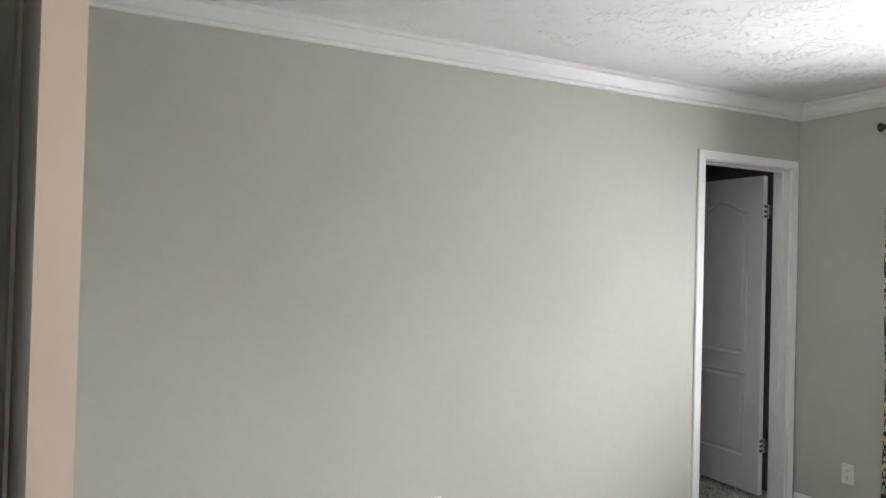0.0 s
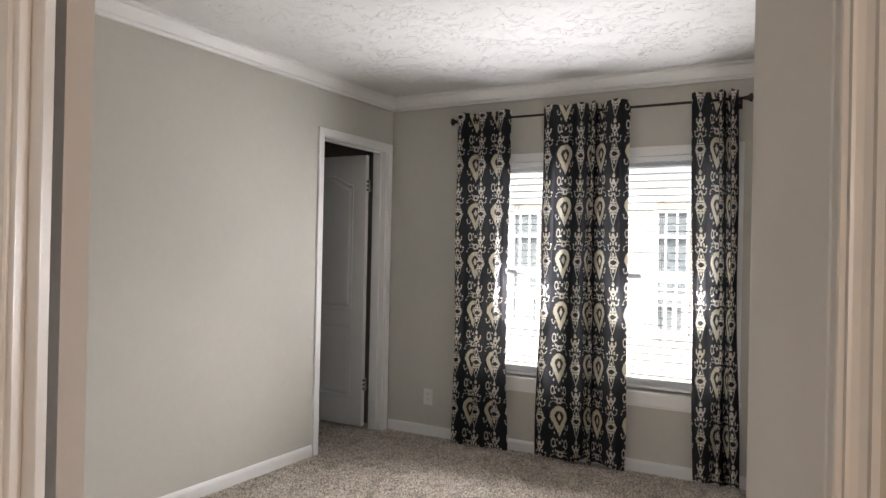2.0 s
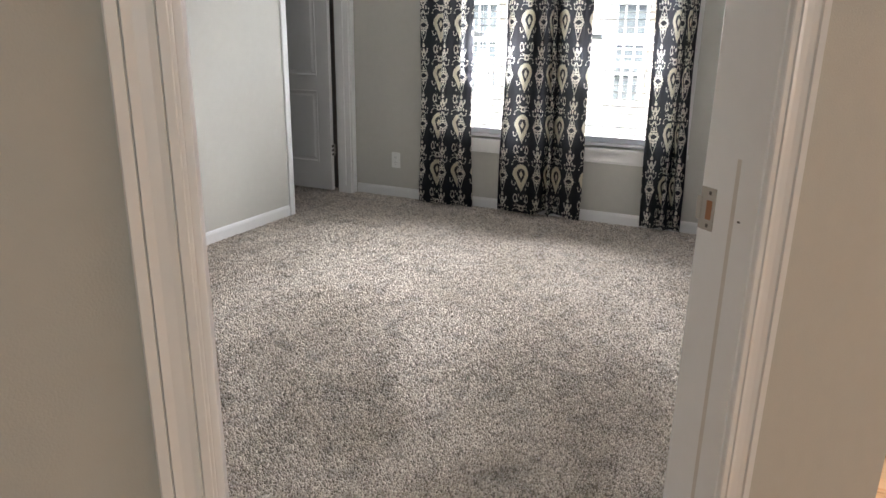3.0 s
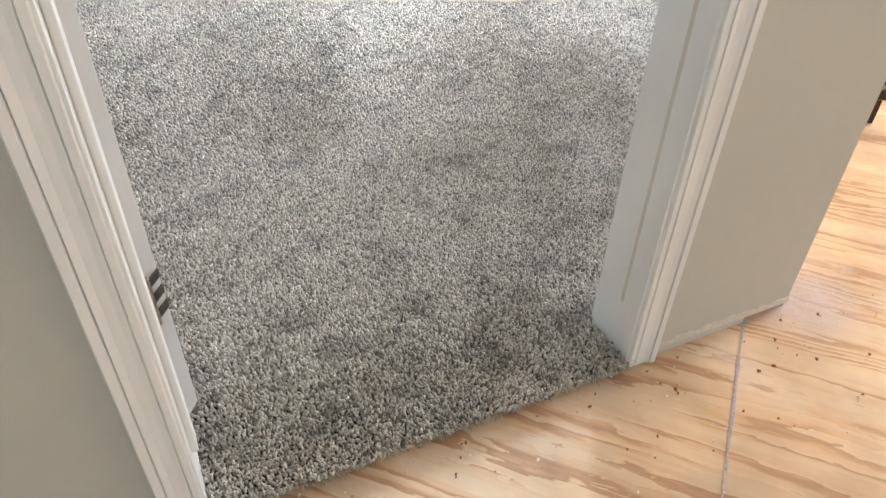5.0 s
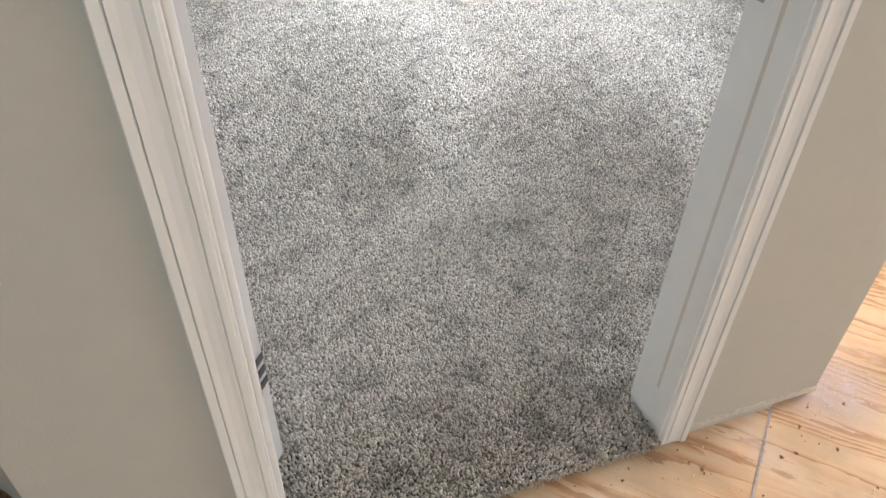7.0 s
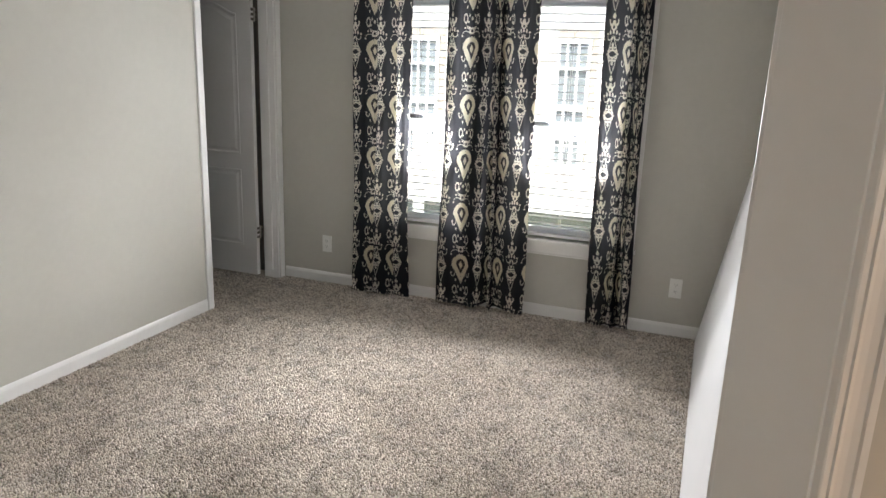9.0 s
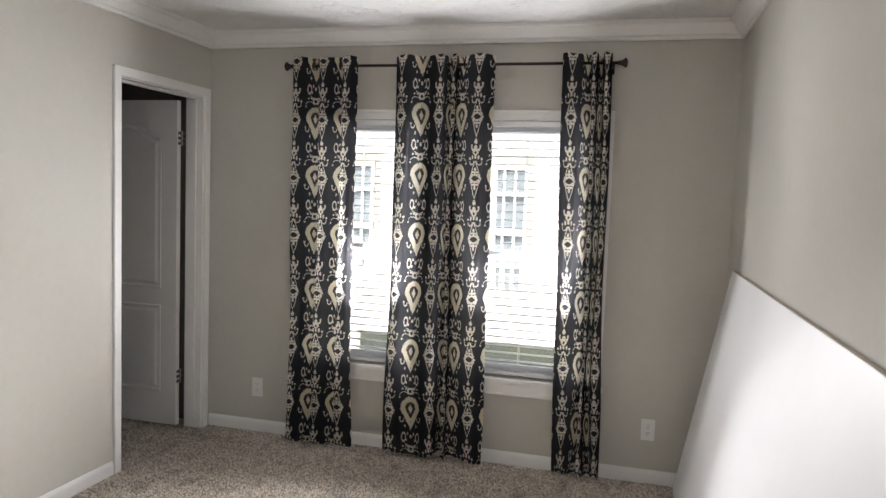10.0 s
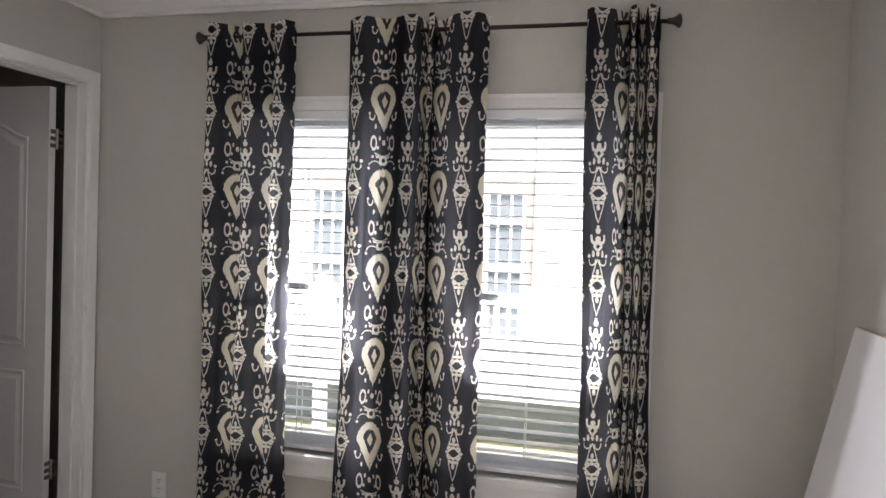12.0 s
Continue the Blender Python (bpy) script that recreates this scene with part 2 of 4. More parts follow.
    nt.links.new(low_.outputs[0], r.inputs[0])
    n2 = nt.nodes.new("ShaderNodeTexNoise")
    n2.inputs["Scale"].default_value, n2.inputs["Detail"].default_value = 5, 4
    nt.links.new(tc.outputs["Object"], n2.inputs["Vector"])
    mx = nt.nodes.new("ShaderNodeMix")
    mx.data_type = "RGBA"
    mx.blend_type = "MULTIPLY"
    mx.inputs["Factor"].default_value = 0.5
    nt.links.new(r.outputs[0], mx.inputs["A"])
    rr = nt.nodes.new("ShaderNodeMapRange")
    rr.inputs["From Min"].default_value, rr.inputs["From Max"].default_value = 0.3, 0.65
    rr.inputs["To Min"].default_value = 0.32
    nt.links.new(n2.outputs[0], rr.inputs["Value"])
    nt.links.new(rr.outputs[0], mx.inputs["B"])
    # lilac haze of spilt chalk by the wall's corner
    dv = nt.nodes.new("ShaderNodeVectorMath")
    dv.operation = "DISTANCE"
    dv.inputs[1].default_value = CHALK_SPOT
    wp = nt.nodes.new("ShaderNodeNewGeometry")
    nt.links.new(wp.outputs["Position"], dv.inputs[0])
    dr = nt.nodes.new("ShaderNodeMapRange")
    dr.interpolation_type = "SMOOTHSTEP"
    dr.inputs["From Min"].default_value, dr.inputs["From Max"].default_value = 0.03, 0.17
    dr.inputs["To Min"].default_value, dr.inputs["To Max"].default_value = 0.85, 0.0
    nt.links.new(dv.outputs["Value"], dr.inputs["Value"])
    dn = nt.nodes.new("ShaderNodeTexNoise")
    dn.inputs["Scale"].default_value, dn.inputs["Detail"].default_value = 30, 5
    nt.links.new(wp.outputs["Position"], dn.inputs["Vector"])
    dm = nt.nodes.new("ShaderNodeMath")
    dm.operation = "MULTIPLY"
    nt.links.new(dr.outputs[0], dm.inputs[0])
    nt.links.new(dn.outputs[0], dm.inputs[1])
    cm = nt.nodes.new("ShaderNodeMix")
    cm.data_type = "RGBA"
    cm.inputs["B"].default_value = (0.60, 0.56, 0.70, 1)
    nt.links.new(dm.outputs[0], cm.inputs["Factor"])
    sn = nt.nodes.new("ShaderNodeTexNoise")
    sn.inputs["Scale"].default_value, sn.inputs["Detail"].default_value, sn.inputs["Roughness"].default_value = 3.3, 6, 0.62
    nt.links.new(wp.outputs["Position"], sn.inputs["Vector"])
    sr = nt.nodes.new("ShaderNodeMapRange")
    sr.inputs["From Min"].default_value, sr.inputs["From Max"].default_value = 0.56, 0.70
    sr.inputs["To Max"].default_value = 0.5
    nt.links.new(sn.outputs[0], sr.inputs["Value"])
    sm = nt.nodes.new("ShaderNodeMix")
    sm.data_type = "RGBA"
    sm.inputs["B"].default_value = (0.78, 0.68, 0.60, 1)
    nt.links.new(sr.outputs[0], sm.inputs["Factor"])
    nt.links.new(mx.outputs["Result"], sm.inputs["A"])
    dr2 = nt.nodes.new("ShaderNodeMapRange")
    dr2.inputs["From Min"].default_value, dr2.inputs["From Max"].default_value = 0.47, 0.30
    dr2.inputs["To Max"].default_value = 0.5
    nt.links.new(sn.outputs[0], dr2.inputs["Value"])
    dirt = nt.nodes.new("ShaderNodeMix")
    dirt.data_type = "RGBA"
    dirt.inputs["B"].default_value = (0.40, 0.25, 0.15, 1)
    nt.links.new(dr2.outputs[0], dirt.inputs["Factor"])
    nt.links.new(sm.outputs["Result"], dirt.inputs["A"])
    nt.links.new(dirt.outputs["Result"], cm.inputs["A"])
    nt.links.new(cm.outputs["Result"], b.inputs["Base Color"])
    fb = nt.nodes.new("ShaderNodeMapping")
    fb.inputs["Scale"].default_value = (260, 6, 1)
    nt.links.new(tc.outputs["Object"], fb.inputs["Vector"])
    fn = nt.nodes.new("ShaderNodeTexNoise")
    fn.inputs["Scale"].default_value = 1
    nt.links.new(fb.outputs[0], fn.inputs["Vector"])
    bp = nt.nodes.new("ShaderNodeBump")
    bp.inputs["Strength"].default_value, bp.inputs["Distance"].default_value = 0.3, 0.001
    nt.links.new(fn.outputs[0], bp.inputs["Height"])
    nt.links.new(bp.outputs[0], b.inputs["Normal"])
    return m


M["ply"] = plywood_mat()

PITCH, REPEAT = 0.232, 0.326


def ikat_mat():
    """Charcoal cloth printed with cream drops and chains of small ornaments, from the cloth's own coordinates in metres."""
    m = bpy.data.materials.new("ikat_cloth")
    m.use_nodes = True
    nt = m.node_tree
    nt.nodes.clear()

    def op(kind, *a):
        n = nt.nodes.new("ShaderNodeMath")
        n.operation = kind
        for i, v in enumerate(a):
            if isinstance(v, (int, float)):
                n.inputs[i].default_value = v
            else:
                nt.links.new(v, n.inputs[i])
        return n.outputs[0]

    uv = nt.nodes.new("ShaderNodeUVMap")
    uv.uv_map = "cloth"
    sep = nt.nodes.new("ShaderNodeSeparateXYZ")
    nt.links.new(uv.outputs[0], sep.inputs[0])
    u0, v0 = sep.outputs[0], sep.outputs[1]
    comb = nt.nodes.new("ShaderNodeCombineXYZ")
    nt.links.new(op("MULTIPLY", u0, 330), comb.inputs[0])
    nt.links.new(op("MULTIPLY", v0, 22), comb.inputs[1])
    nz = nt.nodes.new("ShaderNodeTexNoise")
    nz.inputs["Scale"].default_value, nz.inputs["Detail"].default_value = 1, 2
    nt.links.new(comb.outputs[0], nz.inputs["Vector"])
    nz2 = nt.nodes.new("ShaderNodeTexNoise")
    nz2.inputs["Scale"].default_value = 60
    nt.links.new(uv.outputs[0], nz2.inputs["Vector"])
    jag = op("MULTIPLY", op("SUBTRACT", nz.outputs[0], 0.5), 0.022)
    wob = op("MULTIPLY", op("SUBTRACT", nz2.outputs[0], 0.5), 0.006)
    u = op("ADD", op("PINGPONG", u0, PITCH / 2), wob)
    vr = op("ADD", v0, op("MULTIPLY", jag, 0.35))
    v = op("SUBTRACT", op("MULTIPLY", op("FRACT", op("DIVIDE", op("SUBTRACT", vr, 0.013), REPEAT)), REPEAT), 0.122)
    vj = op("ADD", v, jag)

    def drop(s, dv):
        t = op("DIVIDE", op("SUBTRACT", vj, dv), s)
        up = op("SQRT", op("MAXIMUM", op("SUBTRACT", 1, op("POWER", op("ABSOLUTE", op("DIVIDE", t, 0.068)), 2)), 0))
        lo = op("MAXIMUM", op("ADD", 1, op("DIVIDE", t, 0.118)), 0)
        sel = op("GREATER_THAN", t, 0)
        wdt = op("ADD", op("MULTIPLY", sel, up), op("MULTIPLY", op("SUBTRACT", 1, sel), lo))
        return op("GREATER_THAN", op("MULTIPLY", wdt, 0.052 * s), u)

    def ell(cu, cv, a, b, ring=0.0):
        d = op("SQRT", op("ADD", op("POWER", op("ABSOLUTE", op("DIVIDE", op("SUBTRACT", u, cu), a)), 2), op("POWER", op("ABSOLUTE", op("DIVIDE", op("SUBTRACT", v, cv), b)), 2)))
        if ring:
            return op("LESS_THAN", op("ABSOLUTE", op("SUBTRACT", d, 1)), ring)
        return op("LESS_THAN", d, 1)

    def dia(cu, cv, a, b, ring=0.0):
        d = op("ADD", op("ABSOLUTE", op("DIVIDE", op("SUBTRACT", u, cu), a)), op("ABSOLUTE", op("DIVIDE", op("SUBTRACT", v, cv), b)))
        if ring:
            return op("LESS_THAN", op("ABSOLUTE", op("SUBTRACT", d, 1)), ring)
        return op("LESS_THAN", d, 1)

    big = drop(1.0, 0)
    hole = drop(0.52, 0.004)
    eye = dia(0, 0.0, 0.012, 0.027)
    H = PITCH / 2
    def low(shape, cv, below=True):
        return op("MULTIPLY", shape, op("LESS_THAN" if below else "GREATER_THAN", v, cv))

    def spade(cu, apex, base, wide, thick):
        t = op("DIVIDE", op("SUBTRACT", v, apex), base - apex)
        d = op("SUBTRACT", op("MULTIPLY", op("POWER", op("MAXIMUM", t, 0), 0.8), wide), op("ABSOLUTE", op("SUBTRACT", u, cu)))
        full = op("MULTIPLY", op("GREATER_THAN", d, 0), op("LESS_THAN", t, 1))
        core = op("MULTIPLY", op("GREATER_THAN", d, thick), op("LESS_THAN", t, 0.86))
        return op("MULTIPLY", full, op("SUBTRACT", 1, core))

    small = [
        # loops, dots and arms between two drops
        ell(0.037, 0.167, 0.0105, 0.024, 0.24), ell(0.016, 0.186, 0.0040, 0.009), ell(0, 0.170, 0.0065, 0.011),
        ell(0.022, 0.150, 0.0045, 0.007), low(ell(0, 0.142, 0.036, 0.024, 0.075), 0.130), low(ell(0.016, 0.126, 0.013, 0.014, 0.16), 0.120),
        ell(0.0, 0.101, 0.012, 0.014, 0.36), low(ell(0.032, 0.078, 0.022, 0.020, 0.095), 0.082, False), low(ell(0.012, 0.108, 0.013, 0.011, 0.18), 0.110, False),
        ell(0.040, 0.115, 0.0050, 0.0058), ell(0.055, 0.070, 0.0052, 0.0060), low(ell(0.045, -0.056, 0.010, 0.015, 0.22), -0.052), ell(0.055, -0.047, 0.0052, 0.006),
        ell(0.030, -0.096, 0.0040, 0.009),
        # the chain of spades and diamonds between two columns
        spade(H, 0.088, 0.020, 0.0215, 0.0040), ell(H, 0.040, 0.0060, 0.010), dia(H, -0.008, 0.0265, 0.024, 0.19), low(ell(H, 0.018, 0.019, 0.009, 0.30), 0.018),
        low(ell(H, -0.034, 0.019, 0.009, 0.30), -0.034, False), ell(H - 0.023, 0.006, 0.0060, 0.007), ell(H - 0.023, -0.022, 0.0060, 0.007), ell(H - 0.0295, -0.008, 0.005, 0.006),
        spade(H, -0.116, -0.036, 0.0215, 0.0040), ell(H, -0.058, 0.0060, 0.011), ell(H, 0.186, 0.0090, 0.011), ell(H, 0.204, 0.0045, 0.008), ell(H, 0.104, 0.0055, 0.009),
        low(ell(H - 0.012, 0.160, 0.011, 0.018, 0.36), 0.162), ell(H - 0.023, 0.166, 0.005, 0.006), ell(H, 0.156, 0.0085, 0.012), dia(H, 0.130, 0.0125, 0.016, 0.42), ell(H - 0.016, 0.104, 0.0050, 0.012),
        ell(H - 0.033, 0.096, 0.0058, 0.0070), low(ell(H - 0.020, 0.080, 0.013, 0.016, 0.18), 0.084),
    ]
    pr = small[0]
    for s in small[1:]:
        pr = op("MAXIMUM", pr, s)
    pr = op("MULTIPLY", pr, op("SUBTRACT", 1, big))
    rag = nt.nodes.new("ShaderNodeTexNoise")
    rag.inputs["Scale"].default_value = 420
    nt.links.new(uv.outputs[0], rag.inputs["Vector"])
    pr = op("MULTIPLY", pr, op("GREATER_THAN", rag.outputs[0], 0.34))
    cream = op("MAXIMUM", op("MULTIPLY", big, op("SUBTRACT", 1, hole)), eye)

    def mixc(f, a, b):
        n = nt.nodes.new("ShaderNodeMix")
        n.data_type = "RGBA"
        nt.links.new(f, n.inputs["Factor"])
        for k, c in (("A", a), ("B", b)):
            if isinstance(c, tuple):
                n.inputs[k].default_value = (*c, 1)
            else:
                nt.links.new(c, n.inputs[k])
        return n.outputs["Result"]

    weave = nt.nodes.new("ShaderNodeTexNoise")
    weave.inputs["Scale"].default_value = 900
    nt.links.new(uv.outputs[0], weave.inputs["Vector"])
    base = mixc(weave.outputs[0], (0.007, 0.008, 0.012), (0.024, 0.024, 0.030))
    c = mixc(op("MULTIPLY", big, hole), base, (0.075, 0.060, 0.045))
    c = mixc(pr, c, (0.74, 0.71, 0.66))
    c = mixc(cream, c, (0.78, 0.71, 0.52))
    thr = mixc(op("MAXIMUM", pr, cream), (0.10, 0.10, 0.112), (0.97, 0.91, 0.78))
    out = nt.nodes.new("ShaderNodeOutputMaterial")
    df = nt.nodes.new("ShaderNodeBsdfDiffuse")
    tl = nt.nodes.new("ShaderNodeBsdfTranslucent")
    nt.links.new(c, df.inputs[0])
    nt.links.new(thr, tl.inputs[0])
    mx = nt.nodes.new("ShaderNodeMixShader")
    mx.inputs[0].default_value = 0.62
    nt.links.new(df.outputs[0], mx.inputs[1])
    nt.links.new(tl.outputs[0], mx.inputs[2])
    nt.links.new(mx.outputs[0], out.inputs[0])
    return m


M["ikat"] = ikat_mat()


# ---- building helpers ----
def mesh_of(name, bm, material):
    me = bpy.data.meshes.new(name)
    bmesh.ops.recalc_face_normals(bm, faces=bm.faces)
    bm.to_mesh(me)
    bm.free()
    me.materials.append(M[material])
    return me


def part(name, bm, material, parent=None, label="", smooth=False):
    ob = new(name, mesh_of(name, bm, material))
    ob.parent = parent
    if smooth:
        ob.data.shade_smooth()
    return tagged(ob, label)


def thing(name, label, category, group="", at=(0, 0, 0), kind=""):
    ob = new(name)
    ob.location = at
    return tagged(ob, label, category, group, kind)


def box(x0, y0, z0, x1, y1, z1, bevel=0.0, bm=None):
    b = bm or bmesh.new()
    r = bmesh.ops.create_cube(b, size=1)
    for v in r["verts"]:
        v.co = Vector(((x0 + x1) / 2 + v.co.x * (x1 - x0), (y0 + y1) / 2 + v.co.y * (y1 - y0), (z0 + z1) / 2 + v.co.z * (z1 - z0)))
    if bevel:
        es = list({e for v in r["verts"] for e in v.link_edges})
        bmesh.ops.bevel(b, geom=es, offset=bevel, segments=2, affect="EDGES", profile=0.7)
    return b


def lathe(profile, steps=24, axis="z", at=(0, 0, 0), bm=None):
    """A turned solid from (radius, height) pairs."""
    b = bm or bmesh.new()
    rings = []
    for r, h in profile:
        ring = []
        for i in range(steps):
            a = 2 * math.pi * i / steps
            p = (r * math.cos(a), r * math.sin(a), h)
            if axis == "y":
                p = (p[0], p[2], p[1])
            if axis == "x":
                p = (p[2], p[0], p[1])
            ring.append(b.verts.new((p[0] + at[0], p[1] + at[1], p[2] + at[2])))
        rings.append(ring)
    for a, c in zip(rings, rings[1:]):
        for i in range(steps):
            b.faces.new((a[i], a[(i + 1) % steps], c[(i + 1) % steps], c[i]))
    b.faces.new(rings[0])
    b.faces.new(rings[-1])
    return b


def prism(poly, z0, z1, bm=None):
    b = bm or bmesh.new()
    lo = [b.verts.new((x, y, z0)) for x, y in poly]
    hi = [b.verts.new((x, y, z1)) for x, y in poly]
    n = len(poly)
    b.faces.new(lo[::-1])
    b.faces.new(hi)
    for i in range(n):
        b.faces.new((lo[i], lo[(i + 1) % n], hi[(i + 1) % n], hi[i]))
    return b


def moulding(a, b_, across, out, profile, m0=0.0, m1=0.0, bm=None):
    """A length of moulding from a to b_; profile: (across, out) pairs; m0, m1: mitres."""
    bm = bm or bmesh.new()
    a, b_, across, out = Vector(a), Vector(b_), Vector(across), Vector(out)
    d = (b_ - a).normalized()
    ends = []
    for p, m in ((a, m0), (b_, m1)):
        ends.append([bm.verts.new(p + across * w + out * o + d * (m * w)) for w, o in profile])
    n = len(profile)
    for i in range(n):
        bm.faces.new((ends[0][i], ends[0][(i + 1) % n], ends[1][(i + 1) % n], ends[1][i]))
    bm.faces.new(ends[0][::-1])
    bm.faces.new(ends[1])
    return bm


U = Vector((0.7314, -0.682, 0))
N = Vector((0.682, 0.7314, 0))


def un(u, n, z=0.0):
    p = U * u + N * n
    return Vector((p.x, p.y, z))


def wall_mesh(origin, along, through_, length, thick, height, openings, z0=-0.02, bm=None):
    """A wall with rectangular openings (u0, u1, z0, z1)."""
    bm = bm or bmesh.new()
    o, a, t = Vector(origin), Vector(along), Vector(through_)
    us = sorted({0.0, length, *[v for w in openings for v in w[:2]]})
    zs = sorted({z0, height, *[v for w in openings for v in w[2:]]})
    cells = {}
    for i in range(len(us) - 1):
        for j in range(len(zs) - 1):
            cu, cz = (us[i] + us[i + 1]) / 2, (zs[j] + zs[j + 1]) / 2
            cells[i, j] = not any(w[0] < cu < w[1] and w[2] < cz < w[3] for w in openings)
    cache = {}

    def vert(i, j, k):
        if (i, j, k) not in cache:
            cache[i, j, k] = bm.verts.new(o + a * us[i] + t * (thick * k) + Vector((0, 0, zs[j])))
        return cache[i, j, k]

    for (i, j), solid in cells.items():
        if not solid:
            continue
        bm.faces.new([vert(*q) for q in ((i, j, 0), (i + 1, j, 0), (i + 1, j + 1, 0), (i, j + 1, 0))])
        bm.faces.new([vert(*q) for q in ((i, j, 1), (i, j + 1, 1), (i + 1, j + 1, 1), (i + 1, j, 1))])
        for (di, dj), (p, q) in {(-1, 0): ((i, j), (i, j + 1)), (1, 0): ((i + 1, j), (i + 1, j + 1)), (0, -1): ((i, j), (i + 1, j)), (0, 1): ((i, j + 1), (i + 1, j + 1))}.items():
            if not cells.get((i + di, j + dj), False):
                bm.faces.new((vert(*p, 0), vert(*q, 0), vert(*q, 1), vert(*p, 1)))
    return bm


def structure(name, bm, material, label=""):
    return tagged(part(name, bm, material), label, name.split("_")[0], "", "structure")


# ---- plan ----
EAST, NORTH, WEST = 3.75, 2.985, -0.36
CEIL, TOP = 2.40, 2.62
DOOR_L, DOOR_R, DOOR_TOP = -0.613, 0.166, 2.03
OUT_N, IN_N = 0.32, 0.434
WIN = [(1.60, 2.33), (0.65, 1.38)]
WZ0, WZ1 = 0.49, 1.90

# walls
east = wall_mesh((EAST, -0.157, 0), (0, 1, 0), (1, 0, 0), NORTH + 0.114 + 0.157, 0.14, CEIL, [(a + 0.157, b + 0.157, WZ0, WZ1) for a, b in WIN])
structure("wall_east", east, "wall", "greige painted wall with two windows")
C0, C1 = 2.955, 3.685
north = wall_mesh((-0.474, NORTH, 0), (1, 0, 0), (0, 1, 0), EAST + 0.474 - 0.002, 0.114, CEIL, [(C0 + 0.474, C1 + 0.474, -0.02, 2.03)])
structure("wall_north", north, "wall", "greige painted wall with a closet doorway")
structure("wall_south", prism([(0.638, 0), (0.644, -0.157), (EAST - 0.002, -0.157), (EAST - 0.002, 0)], -0.02, CEIL), "wall", "greige painted wall behind the leaning board")
structure("wall_west", prism([(-0.40, 0.913), (-0.36, 0.931), (-0.36, NORTH - 0.002), (-0.40, NORTH - 0.002)], -0.02, CEIL), "wall", "greige painted wall behind the open door")
L0, L1 = -0.897, 0.463
diag = wall_mesh(un(L0, OUT_N), U, N, L1 - L0, IN_N - OUT_N, CEIL, [(DOOR_L - 0.018 - L0, DOOR_R + 0.018 - L0, -0.02, DOOR_TOP + 0.018)], z0=-0.004)
for pts in ([un(L1, IN_N), un(L1, OUT_N), un(0.575, OUT_N)], [un(L0, IN_N), un(-0.945, OUT_N), un(L0, OUT_N)]):
    prism([(p.x, p.y) for p in pts], -0.004, CEIL, diag)
structure("wall_diagonal", diag, "wall", "angled greige wall with the bedroom doorway, no skirting on the hall side")
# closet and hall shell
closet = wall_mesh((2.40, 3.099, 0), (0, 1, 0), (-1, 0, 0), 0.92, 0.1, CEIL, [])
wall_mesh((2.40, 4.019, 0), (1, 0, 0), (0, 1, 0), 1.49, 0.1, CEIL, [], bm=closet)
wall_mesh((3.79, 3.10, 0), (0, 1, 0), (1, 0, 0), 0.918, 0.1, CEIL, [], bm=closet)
structure("wall_closet", closet, "closet", "plain closet walls, shade put into their dark colour")
hall = wall_mesh((-3.2, -4.5, 0), (1, 0, 0), (0, -1, 0), 7.4, 0.1, CEIL, [])
wall_mesh((-3.1, -4.5, 0), (0, 1, 0), (-1, 0, 0), 7.7, 0.1, CEIL, [], bm=hall)
wall_mesh((4.2, -4.5, 0), (0, 1, 0), (1, 0, 0), 4.342, 0.1, CEIL, [], bm=hall)
wall_mesh((-3.1, 3.2, 0), (1, 0, 0), (0, 1, 0), 2.7, 0.1, CEIL, [], bm=hall)
wall_mesh((-0.500, 2.985, 0), (1, 0, 0), (0, 1, 0), 0.138, 0.098, CEIL, [], bm=hall)
wall_mesh((3.892, -0.157, 0), (1, 0, 0), (0, 1, 0), 0.306, 0.1, CEIL, [], bm=hall)
structure("wall_hall", hall, "wall", "plain greige hall walls")
structure("ceiling", box(-3.2, -4.6, CEIL, 4.3, 4.12, TOP), "ceiling", "white ceiling with a stomped brush texture")
structure("subfloor_slab", box(-3.2, -4.6, -0.25, 4.3, 4.12, -0.045), "raw", "floor structure under the plywood")

# crown and skirting
CROWN = [(0, 0), (0.0, 0.018), (0.014, 0.022), (0.020, 0.034), (0.052, 0.058), (0.066, 0.066), (0.072, 0.078), (0.088, 0.080), (0.088, 0)]
cz = CEIL - 0.088


def crown(name, a, b, out, m0, m1):
    bm = bmesh.new()
    a, b, out = Vector(a), Vector(b), Vector(out)
    d = (b - a).normalized()
    ends = []
    for p, m in ((a, m0), (b, m1)):
        ends.append([bm.verts.new(p + Vector((0, 0, cz + w)) + out * o + d * (m * o)) for w, o in CROWN])
    n = len(CROWN)
    for i in range(n):
        bm.faces.new((ends[0][i], ends[0][(i + 1) % n], ends[1][(i + 1) % n], ends[1][i]))
    bm.faces.new(ends[0][::-1])
    bm.faces.new(ends[1])
    structure(name, bm, "trim", "white painted crown moulding along the ceiling")


crown("trim_crown", (EAST, 0, 0), (EAST, NORTH, 0), (-1, 0, 0), 1, -1)
crown("trim_crown", (EAST, NORTH, 0), (WEST, NORTH, 0), (0, -1, 0), 1, -1)
crown("trim_crown", (0.638, 0, 0), (EAST, 0, 0), (0, 1, 0), 0, -1)
crown("trim_crown", (WEST, NORTH, 0), (WEST, 0.931, 0), (1, 0, 0), 1, 0)
BASE = [(0, 0), (0, 0.011), (0.055, 0.011), (0.066, 0.008), (0.074, 0.004), (0.074, 0)]


def skirting(a, b, out, m0=0, m1=0):
    structure("baseboard", moulding(a, b, (0, 0, 1), out, BASE), "trim", "white painted skirting board above the carpet")


